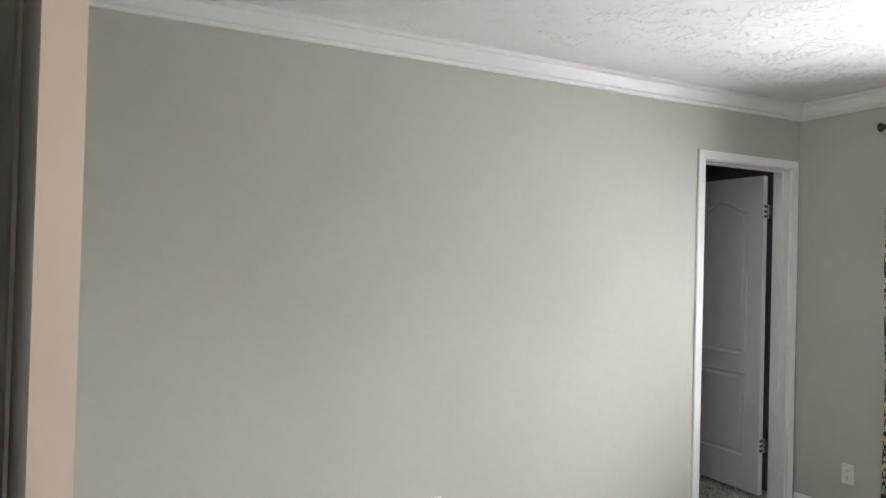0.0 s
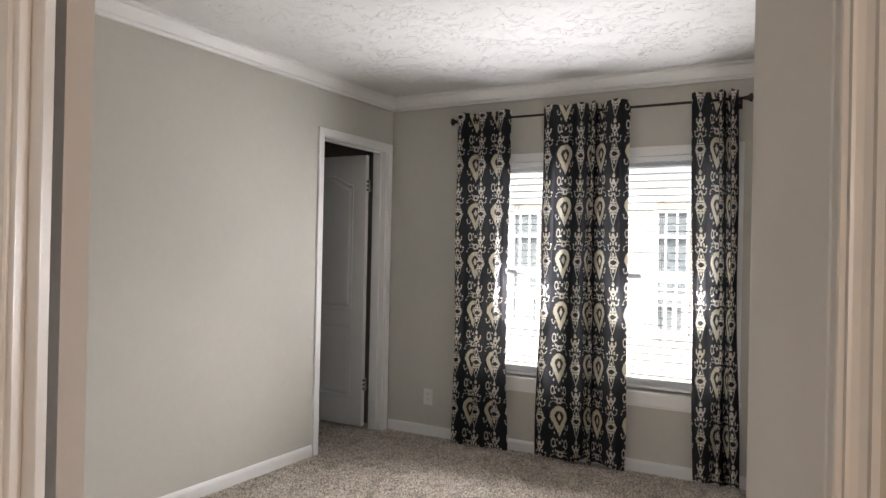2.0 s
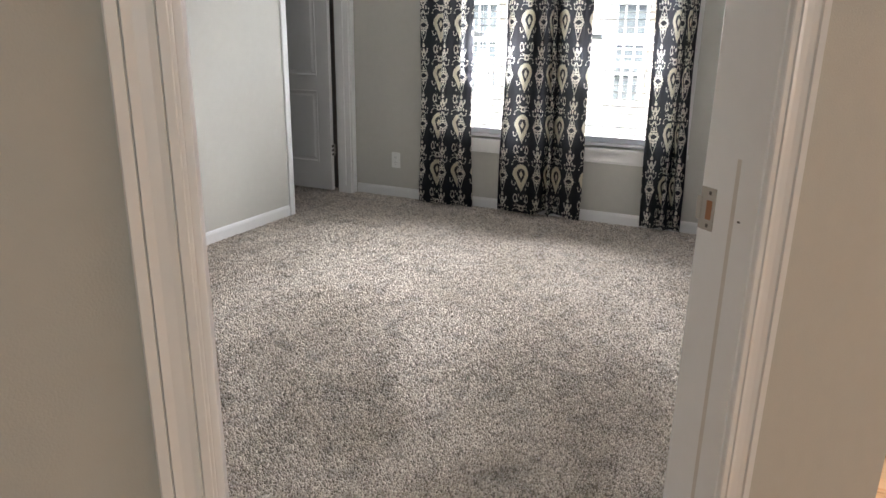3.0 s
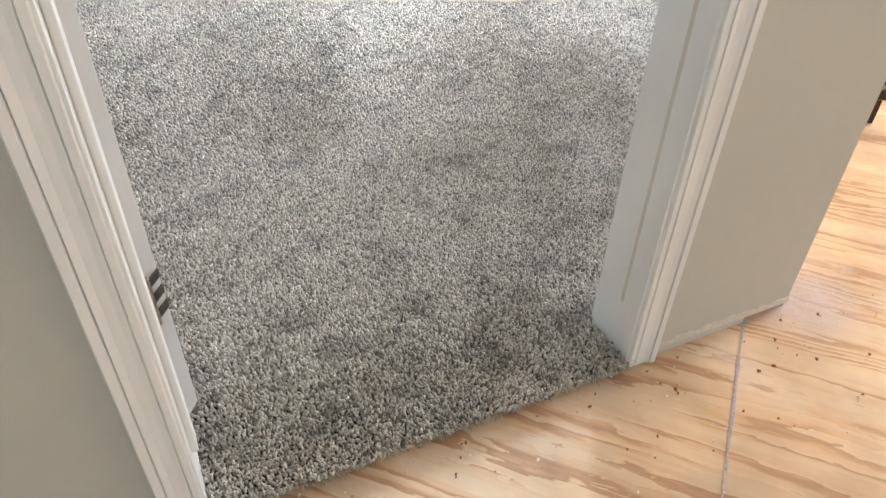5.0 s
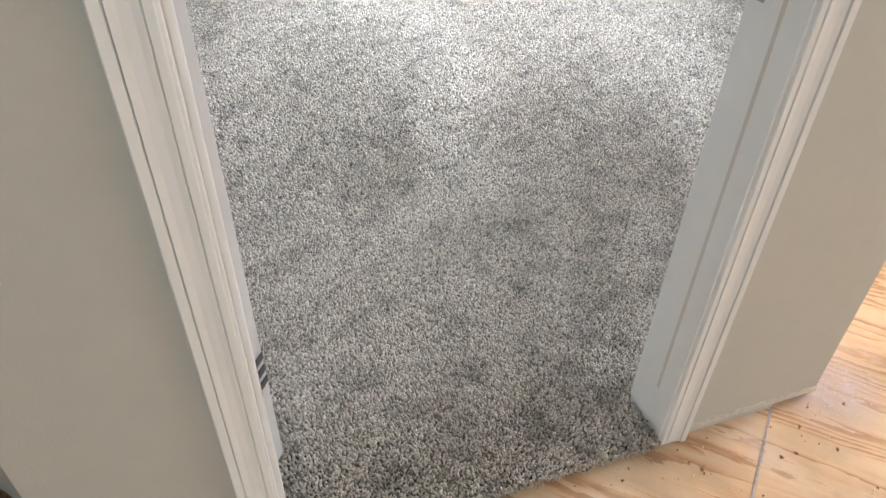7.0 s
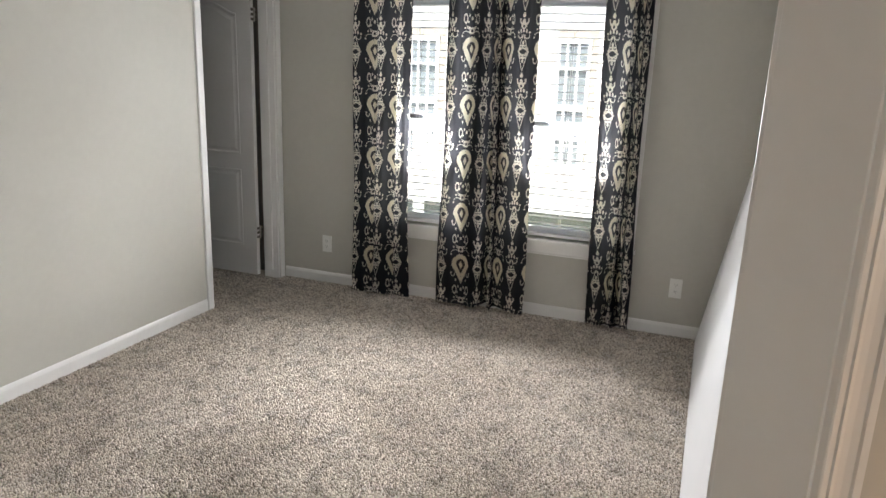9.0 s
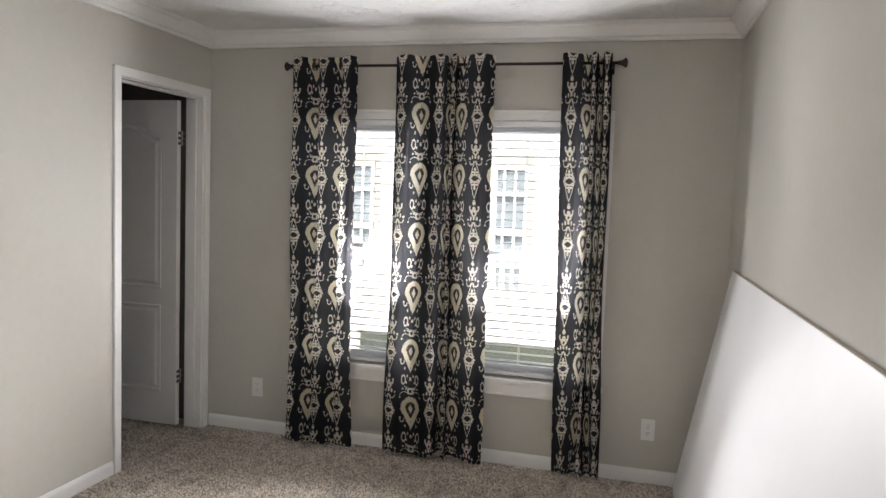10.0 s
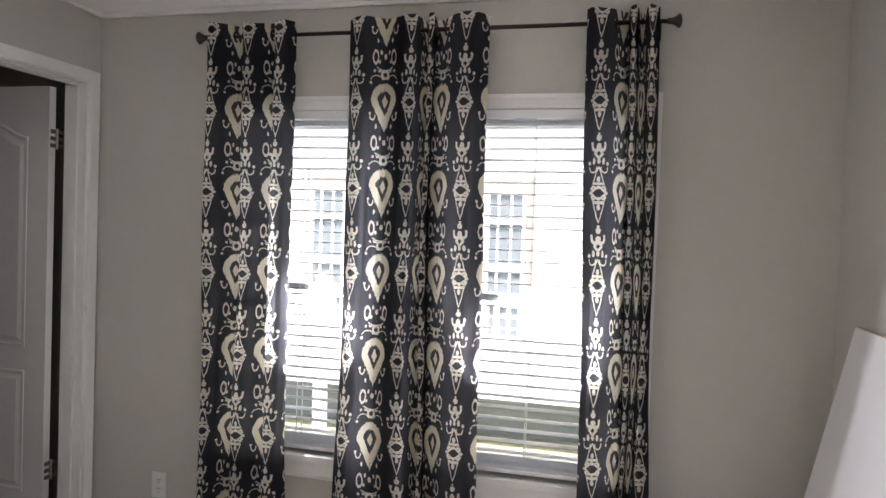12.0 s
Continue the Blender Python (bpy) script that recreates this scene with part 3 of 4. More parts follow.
skirting((EAST, 0.012, 0), (EAST, NORTH - 0.012, 0), (-1, 0, 0))
skirting((WEST, NORTH, 0), (C0 - 0.052, NORTH, 0), (0, -1, 0))
skirting((0.66, 0, 0), (EAST, 0, 0), (0, 1, 0))
skirting((WEST, 0.94, 0), (WEST, NORTH - 0.012, 0), (1, 0, 0))

# ---- casings and doors ----
CASING = [(0, 0), (0, 0.008), (0.0015, 0.0098), (0.0100, 0.0102), (0.0112, 0.0070), (0.0125, 0.0118), (0.020, 0.0106), (0.032, 0.0108), (0.0415, 0.0138), (0.0428, 0.0098), (0.0442, 0.0162), (0.055, 0.0178), (0.057, 0.0155), (0.057, 0)]
PLAIN = [(0, 0), (0, 0.010), (0.003, 0.012), (0.046, 0.014), (0.050, 0.012), (0.050, 0)]


def casing(parent, o, along, out, u0, u1, ztop, z0, prof, names="casing"):
    """Three mitred lengths round a doorway; along: the wall's way; o: its origin."""
    o, al, ou = Vector(o), Vector(along), Vector(out)
    z = Vector((0, 0, 1))
    part(names, moulding(o + al * u0 + z * z0, o + al * u0 + z * ztop, -al, ou, prof, 0, 1), "trim", parent)
    part(names, moulding(o + al * u1 + z * z0, o + al * u1 + z * ztop, al, ou, prof, 0, 1), "trim", parent)
    part(names, moulding(o + al * u0 + z * ztop, o + al * u1 + z * ztop, z, ou, prof, -1, 1), "trim", parent)


def oriented_box(o, a, t, u0, u1, n0, n1, z0, z1, bevel=0.0015):
    b = box(u0, n0, z0, u1, n1, z1, bevel)
    a, t = Vector(a), Vector(t)
    for v in b.verts:
        v.co = Vector(o) + a * v.co.x + t * v.co.y + Vector((0, 0, v.co.z))
    return b


def jambs(parent, o, a, t, u0, u1, n0, n1, top, z0, stop_n, stops=True):
    part("jamb", oriented_box(o, a, t, u0 - 0.018, u0, n0, n1, z0, top + 0.018), "trim", parent)
    part("jamb", oriented_box(o, a, t, u1, u1 + 0.018, n0, n1, z0, top + 0.018), "trim", parent)
    part("head_jamb", oriented_box(o, a, t, u0, u1, n0, n1, top, top + 0.018), "trim", parent)
    if stops:
        part("door_stop", oriented_box(o, a, t, u0, u0 + 0.010, stop_n - 0.034, stop_n, z0 + 0.06, top), "trim", parent)
        part("door_stop", oriented_box(o, a, t, u1 - 0.010, u1, stop_n - 0.034, stop_n, z0 + 0.06, top), "trim", parent)
        part("door_stop", oriented_box(o, a, t, u0 + 0.010, u1 - 0.010, stop_n - 0.034, stop_n, top - 0.010, top), "trim", parent)


def panel_ring(w0, w1, z0, z1, arch, side, d):
    """A moulded panel in the x = const face: a sunk frame with a raised field. side: +1 or -1; d: the face's place."""
    bm = bmesh.new()

    def outline(inset, off):
        pts = [(w0 + inset, z0 + inset), (w1 - inset, z0 + inset)]
        if arch:
            n = 18
            for i in range(n + 1):
                s = i / n
                w = (w1 - inset) + (w0 - w1 + 2 * inset) * s
                rise = arch * (0.5 - 0.5 * math.cos(2 * math.pi * s)) ** 0.8
                pts.append((w, z1 - inset - arch + rise))
        else:
            pts += [(w1 - inset, z1 - inset), (w0 + inset, z1 - inset)]
        return [bm.verts.new((d + side * off, y, z)) for y, z in pts]

    rings = [outline(0, 0.0003), outline(0.003, 0.0035), outline(0.011, 0.0035), outline(0.018, -0.0035), outline(0.026, -0.0035), outline(0.042, 0.002), outline(0.046, 0.002)]
    for a, b in zip(rings, rings[1:]):
        n = len(a)
        for i in range(n):
            bm.faces.new((a[i], a[(i + 1) % n], b[(i + 1) % n], b[i]))
    bm.faces.new(rings[-1])
    return bm


def door_leaf(door, width, z0, z1, face):
    """A slab along +y from the hinge edge, 35 mm thick along x from 0, with two moulded panels a side."""
    h = z1 - z0
    t = 0.035
    m, mid = 0.105, z0 + 0.40 * h
    slab = bmesh.new()
    spans = [(z0 + 0.20, mid - 0.05), (mid + 0.05, z1 - 0.14)]
    wall_mesh((0, 0, 0), (0, 1, 0), (1, 0, 0), width, t, z1, [(m, width - m, *s) for s in spans], z0=z0, bm=slab)
    part("door_slab", slab, "door", door)
    for k, (a, b) in enumerate(spans):
        arch = 0.075 if k else 0.0
        if arch:
            fill = bmesh.new()
            n = 18
            top = [(m + (width - 2 * m) * i / n, b - arch + arch * (0.5 - 0.5 * math.cos(2 * math.pi * i / n)) ** 0.8) for i in range(n + 1)]
            for x in (0.0, t):
                vs = [fill.verts.new((x, y, z)) for y, z in top]
                hi = [fill.verts.new((x, y, b)) for y, z in top]
                for i in range(n):
                    fill.faces.new((vs[i], vs[i + 1], hi[i + 1], hi[i]))
            part("arch_infill", fill, "door", door)
        for side, d in ((-1, 0.0), (1, t)):
            part("raised_panel", panel_ring(m, width - m, a, b, arch, side, d), "door", door)


def hinge(parent, mk, z, sides=(-1, 1)):
    """Knuckle and two sets of dark leaf fingers, as wide as 60 mm."""
    h = part("hinge", lathe([(0.0045, -0.045), (0.006, -0.043), (0.006, 0.043), (0.0045, 0.045)], 10), "steel", parent, "small metal door hinge")
    h.matrix_basis = mk @ Matrix.Translation((0, 0, z))
    for k in (-1, 0, 1):
        for sx in sides:
            part("hinge_finger", box(0.005 * sx, -0.002, k * 0.030 - 0.0075, 0.032 * sx, 0.001, k * 0.030 + 0.0075, 0.001), "hinge", h)
    return h


# bedroom doorway, angled
frame1 = thing("door_frame", "white painted door frame with moulded casing on the angled wall", "door frame", at=(0, 0, 0))
casing(frame1, un(0, OUT_N), U, -N, DOOR_L - 0.004, DOOR_R + 0.004, DOOR_TOP + 0.004, -0.018, CASING)
casing(frame1, un(0, IN_N), U, N, DOOR_L - 0.004, DOOR_R + 0.004, DOOR_TOP + 0.004, 0.0, CASING, "inner_casing")
jambs(frame1, (0, 0, 0), U, N, DOOR_L, DOOR_R, OUT_N - 0.0005, IN_N, DOOR_TOP, -0.018, 0.396, stops=False)
part("door_stop", oriented_box((0, 0, 0), U, N, DOOR_L, DOOR_L + 0.010, 0.352, 0.388, 0.10, DOOR_TOP), "trim", frame1)
part("door_stop", oriented_box((0, 0, 0), U, N, DOOR_L + 0.010, DOOR_R, 0.352, 0.388, DOOR_TOP - 0.010, DOOR_TOP), "trim", frame1)
part("stop_scar", oriented_box((0, 0, 0), U, N, DOOR_R - 0.0003, DOOR_R + 0.001, 0.362, 0.370, 0.11, 1.02, 0), "caulk", frame1, "worn line of filler where a strip was pulled off")
part("nail_hole", oriented_box((0, 0, 0), U, N, DOOR_R - 0.001, DOOR_R + 0.001, 0.349, 0.354, 0.925, 0.928, 0), "hinge", frame1, "small dark nail mark")
strike = part("strike_plate", oriented_box((0, 0, 0), U, N, DOOR_R - 0.002, DOOR_R + 0.001, 0.404, 0.436, 0.897, 0.966, 0.001), "strike", frame1, "worn metal strike plate")
part("latch_hole", oriented_box((0, 0, 0), U, N, DOOR_R - 0.0026, DOOR_R, 0.409, 0.421, 0.915, 0.946, 0), "raw", strike, "raw wood inside the latch hole")
part("strike_lip", oriented_box((0, 0, 0), U, N, DOOR_R - 0.004, DOOR_R, 0.432, 0.442, 0.912, 0.950, 0.001), "strike", strike)
for z in (0.905, 0.958):
    part("screw", oriented_box((0, 0, 0), U, N, DOOR_R - 0.003, DOOR_R, 0.413, 0.418, z - 0.003, z + 0.003, 0.001), "hinge", strike)
# torn edge of the wall board at the floor
rng = random.Random(4)
for ua, ub in ((0.232, 0.575), (-0.94, -0.68)):
    bm = bmesh.new()
    n = int((ub - ua) / 0.008)
    prev = None
    for i in range(n + 1):
        u = ua + (ub - ua) * i / n
        z = -0.002 + rng.uniform(0.010, 0.017)
        q = [bm.verts.new(un(u, OUT_N - o, zz)) for o, zz in ((0.0, -0.002), (0.004, 0.0), (0.003, z), (0.0, z + 0.002))]
        if prev:
            for a in range(3):
                bm.faces.new((prev[a], prev[a + 1], q[a + 1], q[a]))
        prev = q
    tagged(part("trim_torn_edge", bm, "gyp"), "ragged torn wallboard paper along the bare subfloor", "wall", "", "structure")

door1 = thing("bedroom_door", "white two-panel door standing wide open into the bedroom", "door", at=(0, 0, 0))
door1.matrix_basis = pose(-0.121, 0.769, 0, 0, 0, 12)
door_leaf(door1, 0.762, 0.032, 2.015, 1)
for z in (0.298, 1.78):
    hinge(door1, Matrix.Translation((-0.002, -0.004, 0)), z, (1,))
knob = part("door_knob", lathe([(0.030, 0), (0.030, 0.006), (0.012, 0.010), (0.010, 0.030), (0.026, 0.040), (0.028, 0.052), (0.020, 0.062), (0.004, 0.064)], 20, "x", (0.035, 0.70, 0.93)), "steel", door1, "round metal knob", True)

# closet doorway
frame2 = thing("closet_door_frame", "white painted closet door frame with flat casing", "door frame")
casing(frame2, (0, NORTH, 0), (1, 0, 0), (0, -1, 0), C0 + 0.005, C1 - 0.005, 2.018, 0.0, PLAIN)
jambs(frame2, (0, 0, 0), (1, 0, 0), (0, 1, 0), C0 + 0.018, C1 - 0.018, NORTH - 0.0005, 3.099, 2.012, 0.0, 3.060)
door2 = thing("closet_door", "white two-panel door with an arched top panel, open into the dark closet", "door", at=(3.588, 3.104, 0))
door_leaf(door2, 0.66, 0.030, 1.985, -1)
for z in (0.33, 1.765):
    hh = hinge(door2, Matrix.Translation((0.036, -0.006, 0)), z)

# ---- windows ----
def window(i, y0, y1):
    w = thing("window_%d" % i, "white double-hung window with a plain stool and apron", "window", "windows in the bedroom wall", kind="structure")
    t = 0.05
    part("window_trim", box(EAST - 0.014, y0 - t, WZ1, EAST, y1 + t, WZ1 + 0.055, 0.003), "trim", w)
    part("window_trim", box(EAST - 0.024, y0 - t, WZ1 + 0.036, EAST - 0.0142, y1 + t, WZ1 + 0.054, 0.003), "trim", w)
    part("window_trim", box(EAST - 0.019, y0 - t, WZ1 + 0.004, EAST - 0.0142, y1 + t, WZ1 + 0.012, 0.002), "trim", w)
    part("window_trim", box(EAST - 0.018, y0 - t, WZ0 - 0.040, EAST - 0.0125, y1 + t, WZ0 - 0.0265, 0.002), "trim", w)
    part("window_trim", box(EAST - 0.017, y0 - t, WZ0 - 0.095, EAST - 0.0125, y1 + t, WZ0 - 0.085, 0.002), "trim", w)
    for a, b in ((y0 - t, y0), (y1, y1 + t)):
        part("window_trim", box(EAST - 0.012, a, WZ0 + 0.0005, EAST, b, WZ1 - 0.0005, 0.003), "trim", w)
    part("window_stool", box(EAST - 0.030, y0 - t - 0.010, WZ0 - 0.026, EAST - 0.0005, y1 + t + 0.010, WZ0 - 0.0005, 0.004), "trim", w)
    part("window_apron", box(EAST - 0.012, y0 - t, WZ0 - 0.095, EAST - 0.0005, y1 + t, WZ0 - 0.027, 0.003), "trim", w)
    x0, x1 = EAST + 0.078, EAST + 0.125
    f = bmesh.new()
    for q in ((y0 + 0.001, WZ0 + 0.001, y0 + 0.035, WZ1 - 0.001), (y1 - 0.035, WZ0 + 0.001, y1 - 0.001, WZ1 - 0.001), (y0 + 0.035, WZ0 + 0.001, y1 - 0.035, WZ0 + 0.036), (y0 + 0.035, WZ1 - 0.036, y1 - 0.035, WZ1 - 0.001)):
        box(x0, q[0], q[1], x1, q[2], q[3], 0.0, f)
    part("window_frame", f, "hollow", w)
    mid = 1.175
    for nm, za, zb, xa in (("lower_sash", WZ0 + 0.036, mid + 0.010, x0 + 0.004), ("upper_sash", mid - 0.016, WZ1 - 0.036, x0 + 0.026)):
        s = bmesh.new()
        for q in ((y0 + 0.036, za, y0 + 0.062, zb), (y1 - 0.062, za, y1 - 0.036, zb), (y0 + 0.062, za, y1 - 0.062, za + 0.022), (y0 + 0.062, zb - 0.022, y1 - 0.062, zb)):
            box(xa, q[0], q[1], xa + 0.018, q[2], q[3], 0.0, s)
        sash = part(nm, s, "hollow", w)
        zr = zb - 0.026 if nm == "lower_sash" else za - 0.002
        part("meeting_rail", box(xa - 0.002, y0 + 0.037, zr, xa + 0.020, y1 - 0.037, zr + 0.028, 0.002), "rail", sash)
        p = part("pane", box(xa + 0.007, y0 + 0.062, za + 0.022, xa + 0.010, y1 - 0.062, zb - 0.022), "glass", sash)
        p.visible_shadow = False
    return w


def blind(y0, y1):
    b = thing("window_blind", "white horizontal slatted blind lowered with its slats open", "blind", "blinds in the bedroom windows", at=(EAST + 0.038, (y0 + y1) / 2, 0))
    hw = (y1 - y0) / 2 - 0.006
    part("valance", box(-0.047, -hw - 0.004, 1.866, -0.036, hw + 0.004, 1.897, 0.003), "slat", b)
    part("headrail", box(-0.026, -hw, 1.868, 0.026, hw, 1.896, 0.002), "slat", b)
    sl = bmesh.new()
    prof = [(-0.025, -0.0005), (-0.012, 0.0018), (0.0, 0.0025), (0.012, 0.0018), (0.025, -0.0005), (0.025, -0.003), (0.0, -0.0002), (-0.025, -0.003)]
    moulding((0, -hw, 0), (0, hw, 0), (1, 0, 0), (0, 0, 1), prof, bm=sl)
    me = mesh_of("slat", sl, "slat")
    r = random.Random(7)
    z = 1.842
    while z > WZ0 + 0.055:
        s = new("slat", me)
        s.parent = b
        s.matrix_basis = pose(0, 0, z, r.uniform(-0.15, 0.15), 2 + r.uniform(-1.2, 1.2), 0)
        z -= 0.0435
    part("bottom_rail", box(-0.025, -hw, WZ0 + 0.012, 0.025, hw, WZ0 + 0.028, 0.003), "slat", b)
    for y in (-hw + 0.045, 0.04, hw - 0.045):
        for x in (-0.026, 0.026):
            part("ladder_cord", box(x - 0.0008, y - 0.0016, WZ0 + 0.02, x + 0.0008, y + 0.0016, 1.87), "slat", b)
    part("tilt_wand", lathe([(0.003, 0.95), (0.004, 1.0), (0.003, 1.84)], 8, at=(-0.033, hw - 0.10, 0)), "slat", b)
    return b


for i, (a, b) in enumerate(WIN):
    window(i + 1, a, b)
    blind(a, b)

# ---- curtains and rod ----
ROD_X, ROD_Z = 3.665, 2.186
rod = thing("curtain_rod", "thin dark bronze curtain rod with flared end knobs above the windows", "curtain rod")
part("rod", lathe([(0.008, 0.60), (0.008, 2.40)], 16, "y", (ROD_X, 0, ROD_Z)), "bronze", rod, smooth=True)
for y, s in ((2.40, 1), (0.60, -1)):
    part("finial", lathe([(0.010, 0), (0.012, s * 0.006), (0.010, s * 0.010), (0.014, s * 0.022), (0.024, s * 0.036), (0.0255, s * 0.041), (0.020, s * 0.046), (0.004, s * 0.050)], 20, "y", (ROD_X, y, ROD_Z)), "bronze", rod, smooth=True)
for y in (2.37, 1.50, 0.63):
    part("bracket", box(ROD_X - 0.004, y - 0.006, ROD_Z - 0.018, EAST - 0.003, y + 0.006, ROD_Z - 0.009, 0.002), "bronze", rod)
    part("bracket_plate", box(EAST - 0.004, y - 0.014, ROD_Z - 0.045, EAST - 0.0005, y + 0.014, ROD_Z + 0.02, 0.001), "bronze", rod)


def fold_line(edge0, crests, edge1, xf, leans, turn):
    """Points (y, x, arc) of a pleated cloth: one pattern's width between neighbouring crests."""
    def seg(ya, yb, d, lean, n=30):
        out = []
        for i in range(n + 1):
            t = i / n
            c = 0.5 - 0.5 * math.cos(2 * math.pi * t)
            c = c ** 1.5
            yy = ya + (yb - ya) * t - lean * math.sin(math.pi * t) ** 2
            out.append((yy, xf + d * c))
        return out

    def arc(p):
        return sum(math.dist(a, b) for a, b in zip(p, p[1:]))

    pts = []
    e = []
    for i in range(13):
        t = i / 12
        e.append((edge0 + (crests[0] - edge0) * t, xf + 0.038 * (1 - math.sin(math.pi / 2 * t))))
    pts += e[:-1]
    first = arc(e)
    for a, b, lean in zip(crests, crests[1:], leans):
        lo, hi = 0.0, 0.14
        for _ in range(24):
            m = (lo + hi) / 2
            if arc(seg(a, b, m, lean)) < PITCH:
                lo = m
            else:
                hi = m
        pts += seg(a, b, min(lo, 0.108), lean)[:-1]
    for i in range(13):
        t = i / 12
        pts.append((crests[-1] + (edge1 - crests[-1]) * t, xf + 0.038 * (1 - math.cos(math.pi / 2 * t))))
    s, out = PITCH / 2 - first - turn, []
    for i, p in enumerate(pts):
        if i:
            s += math.dist(p, pts[i - 1])
        out.append((*p, s))
    return out


def curtain(edge0, crests, edge1, zb, seed, shift, label, leans, turn, drift):
    c = thing("curtain", label, "curtain", "curtains at the bedroom windows", at=(ROD_X, (edge0 + edge1) / 2, 0))
    xf = 3.618
    line = fold_line(edge0, crests, edge1, xf, leans, turn)
    r = random.Random(seed)
    ph = [r.uniform(0, 6) for _ in range(8)]
    rows = 90
    zt = 2.232
    verts, faces, uvs = [], [], []
    mid = (edge0 + edge1) / 2
    n = len(line)
    for j in range(rows + 1):
        k = j / rows
        z = zt + (zb - zt) * k
        for i, (y, x, s) in enumerate(line):
            f = i / n
            sway = 0.010 * k * math.sin(ph[0] + 5 * k + 4 * f) + 0.006 * k * math.sin(ph[1] + 11 * k + 9 * f)
            dep = 0.010 * k * math.sin(ph[2] + 6 * k + 7 * f) + 0.003 * math.sin(ph[3] + 16 * k + 20 * f)
            dep += (0.0035 * math.sin(2 * math.pi * s / 0.061 + ph[7] + 2.5 * k) + 0.002 * math.sin(2 * math.pi * s / 0.027 + 5 * k)) * (0.6 + 0.4 * math.sin(7 * k + ph[3]))
            top = 0.004 * math.sin(ph[4] + 25 * f) if j == 0 else 0
            wid = 1 + 0.02 * k * math.sin(ph[5] + 2 * k)
            hem = 0.010 * math.sin(ph[6] + 17 * f) * max(0, k - 0.9) * 10
            verts.append((min(max(x + dep, 3.585), 3.727) - ROD_X, (y - mid) * wid + sway + drift * k, max(z + top + hem, 0.004)))
            uvs.append((s, shift + 2.2 - k * (zt - zb)))
    for j in range(rows):
        for i in range(n - 1):
            a = j * n + i
            faces.append((a, a + 1, a + n + 1, a + n))
    me = bpy.data.meshes.new("cloth")
    me.from_pydata(verts, [], faces)
    lay = me.uv_layers.new(name="cloth")
    for l in me.loops:
        lay.data[l.index].uv = uvs[l.vertex_index]
    me.materials.append(M["ikat"])
    ob = new("cloth", me)
    ob.parent = c
    me.shade_smooth()
    hits = [(line[i][0] + line[i + 1][0]) / 2 for i in range(n - 1) if (line[i][1] - ROD_X) * (line[i + 1][1] - ROD_X) < 0]
    ringp = bmesh.new()
    maj, mnr = 0.020, 0.0045
    g = [[ringp.verts.new(((maj + mnr * math.cos(b)) * math.cos(a), mnr * math.sin(b), (maj + mnr * math.cos(b)) * math.sin(a))) for b in [q * math.pi / 3 for q in range(6)]] for a in [p * math.pi / 9 for p in range(18)]]
    for p in range(18):
        for q in range(6):
            ringp.faces.new((g[p][q], g[(p + 1) % 18][q], g[(p + 1) % 18][(q + 1) % 6], g[p][(q + 1) % 6]))
    gm = mesh_of("grommet", ringp, "bronze")
    for y in hits:
        o = new("grommet", gm)
        o.parent = c
        o.location = (0, y - mid, ROD_Z)
    return c


curtain(2.391, [2.368, 2.205, 2.072], 2.000, 0.022, 3, 0.235, "charcoal and cream ikat print curtain in three folds near the closet", (0.052, 0.066), 0.010, 0.0)
curtain(1.775, [1.730, 1.512, 1.440, 1.300], 1.225, 0.030, 5, 0.208, "wide charcoal and cream ikat print curtain between two windows", (0.0, 0.0, -0.055), -0.004, 0.0)
curtain(0.875, [0.822, 0.715, 0.652], 0.626, 0.030, 8, 0.208, "narrow bunched charcoal and cream ikat print curtain by the window", (0.03, 0.0), 0.0, -0.036)

# ---- outlets ----
def outlet(y, z, label, dark):
    o = thing("wall_outlet", label, "electrical outlet", "outlets on the window wall", at=(EAST, y, z))
    part("cover_plate", box(-0.006, -0.035, -0.057, -0.0005, 0.035, 0.057, 0.002), "plate", o)
    for dz in (-0.020, 0.020):
        s = part("socket", lathe([(0.0165, -0.0062), (0.0165, -0.0078), (0.0155, -0.0082)], 20, "x", (0, 0, dz)), "plate", o)
        for dy in (-0.006, 0.006):
            part("slot", box(-0.0088, dy - 0.0012, dz, -0.0083, dy + 0.0012, dz + 0.008), dark, s)
        part("ground_hole", box(-0.0088, -0.002, dz - 0.009, -0.0083, 0.002, dz - 0.005), dark, s)
    return o


outlet(2.641, 0.275, "cream plastic double outlet low on the wall near the closet", "dark")
outlet(0.345, 0.290, "cream plastic double outlet low on the wall near the board", "dark")
o3 = outlet(0, 0, "cream plastic double outlet low on the long wall", "dark")
o3["group"] = "outlets on the long wall"
o3.matrix_basis = pose(1.335, NORTH, 0.285, 0, 0, 90)

# ---- scrap on the carpet ----
scrap = thing("paper_scrap", "small crumpled white paper scrap on the carpet by the skirting", "litter", at=(3.700, 1.014, 0.004))
sb = bmesh.new()
rr = random.Random(21)
grid = [[sb.verts.new((-0.010 + 0.005 * i + rr.uniform(-0.001, 0.001), -0.020 + 0.008 * j, 0.003 + rr.uniform(0, 0.006))) for j in range(6)] for i in range(5)]
for i in range(4):
    for j in range(5):
        sb.faces.new((grid[i][j], grid[i + 1][j], grid[i + 1][j + 1], grid[i][j + 1]))
part("paper", sb, "plate", scrap)

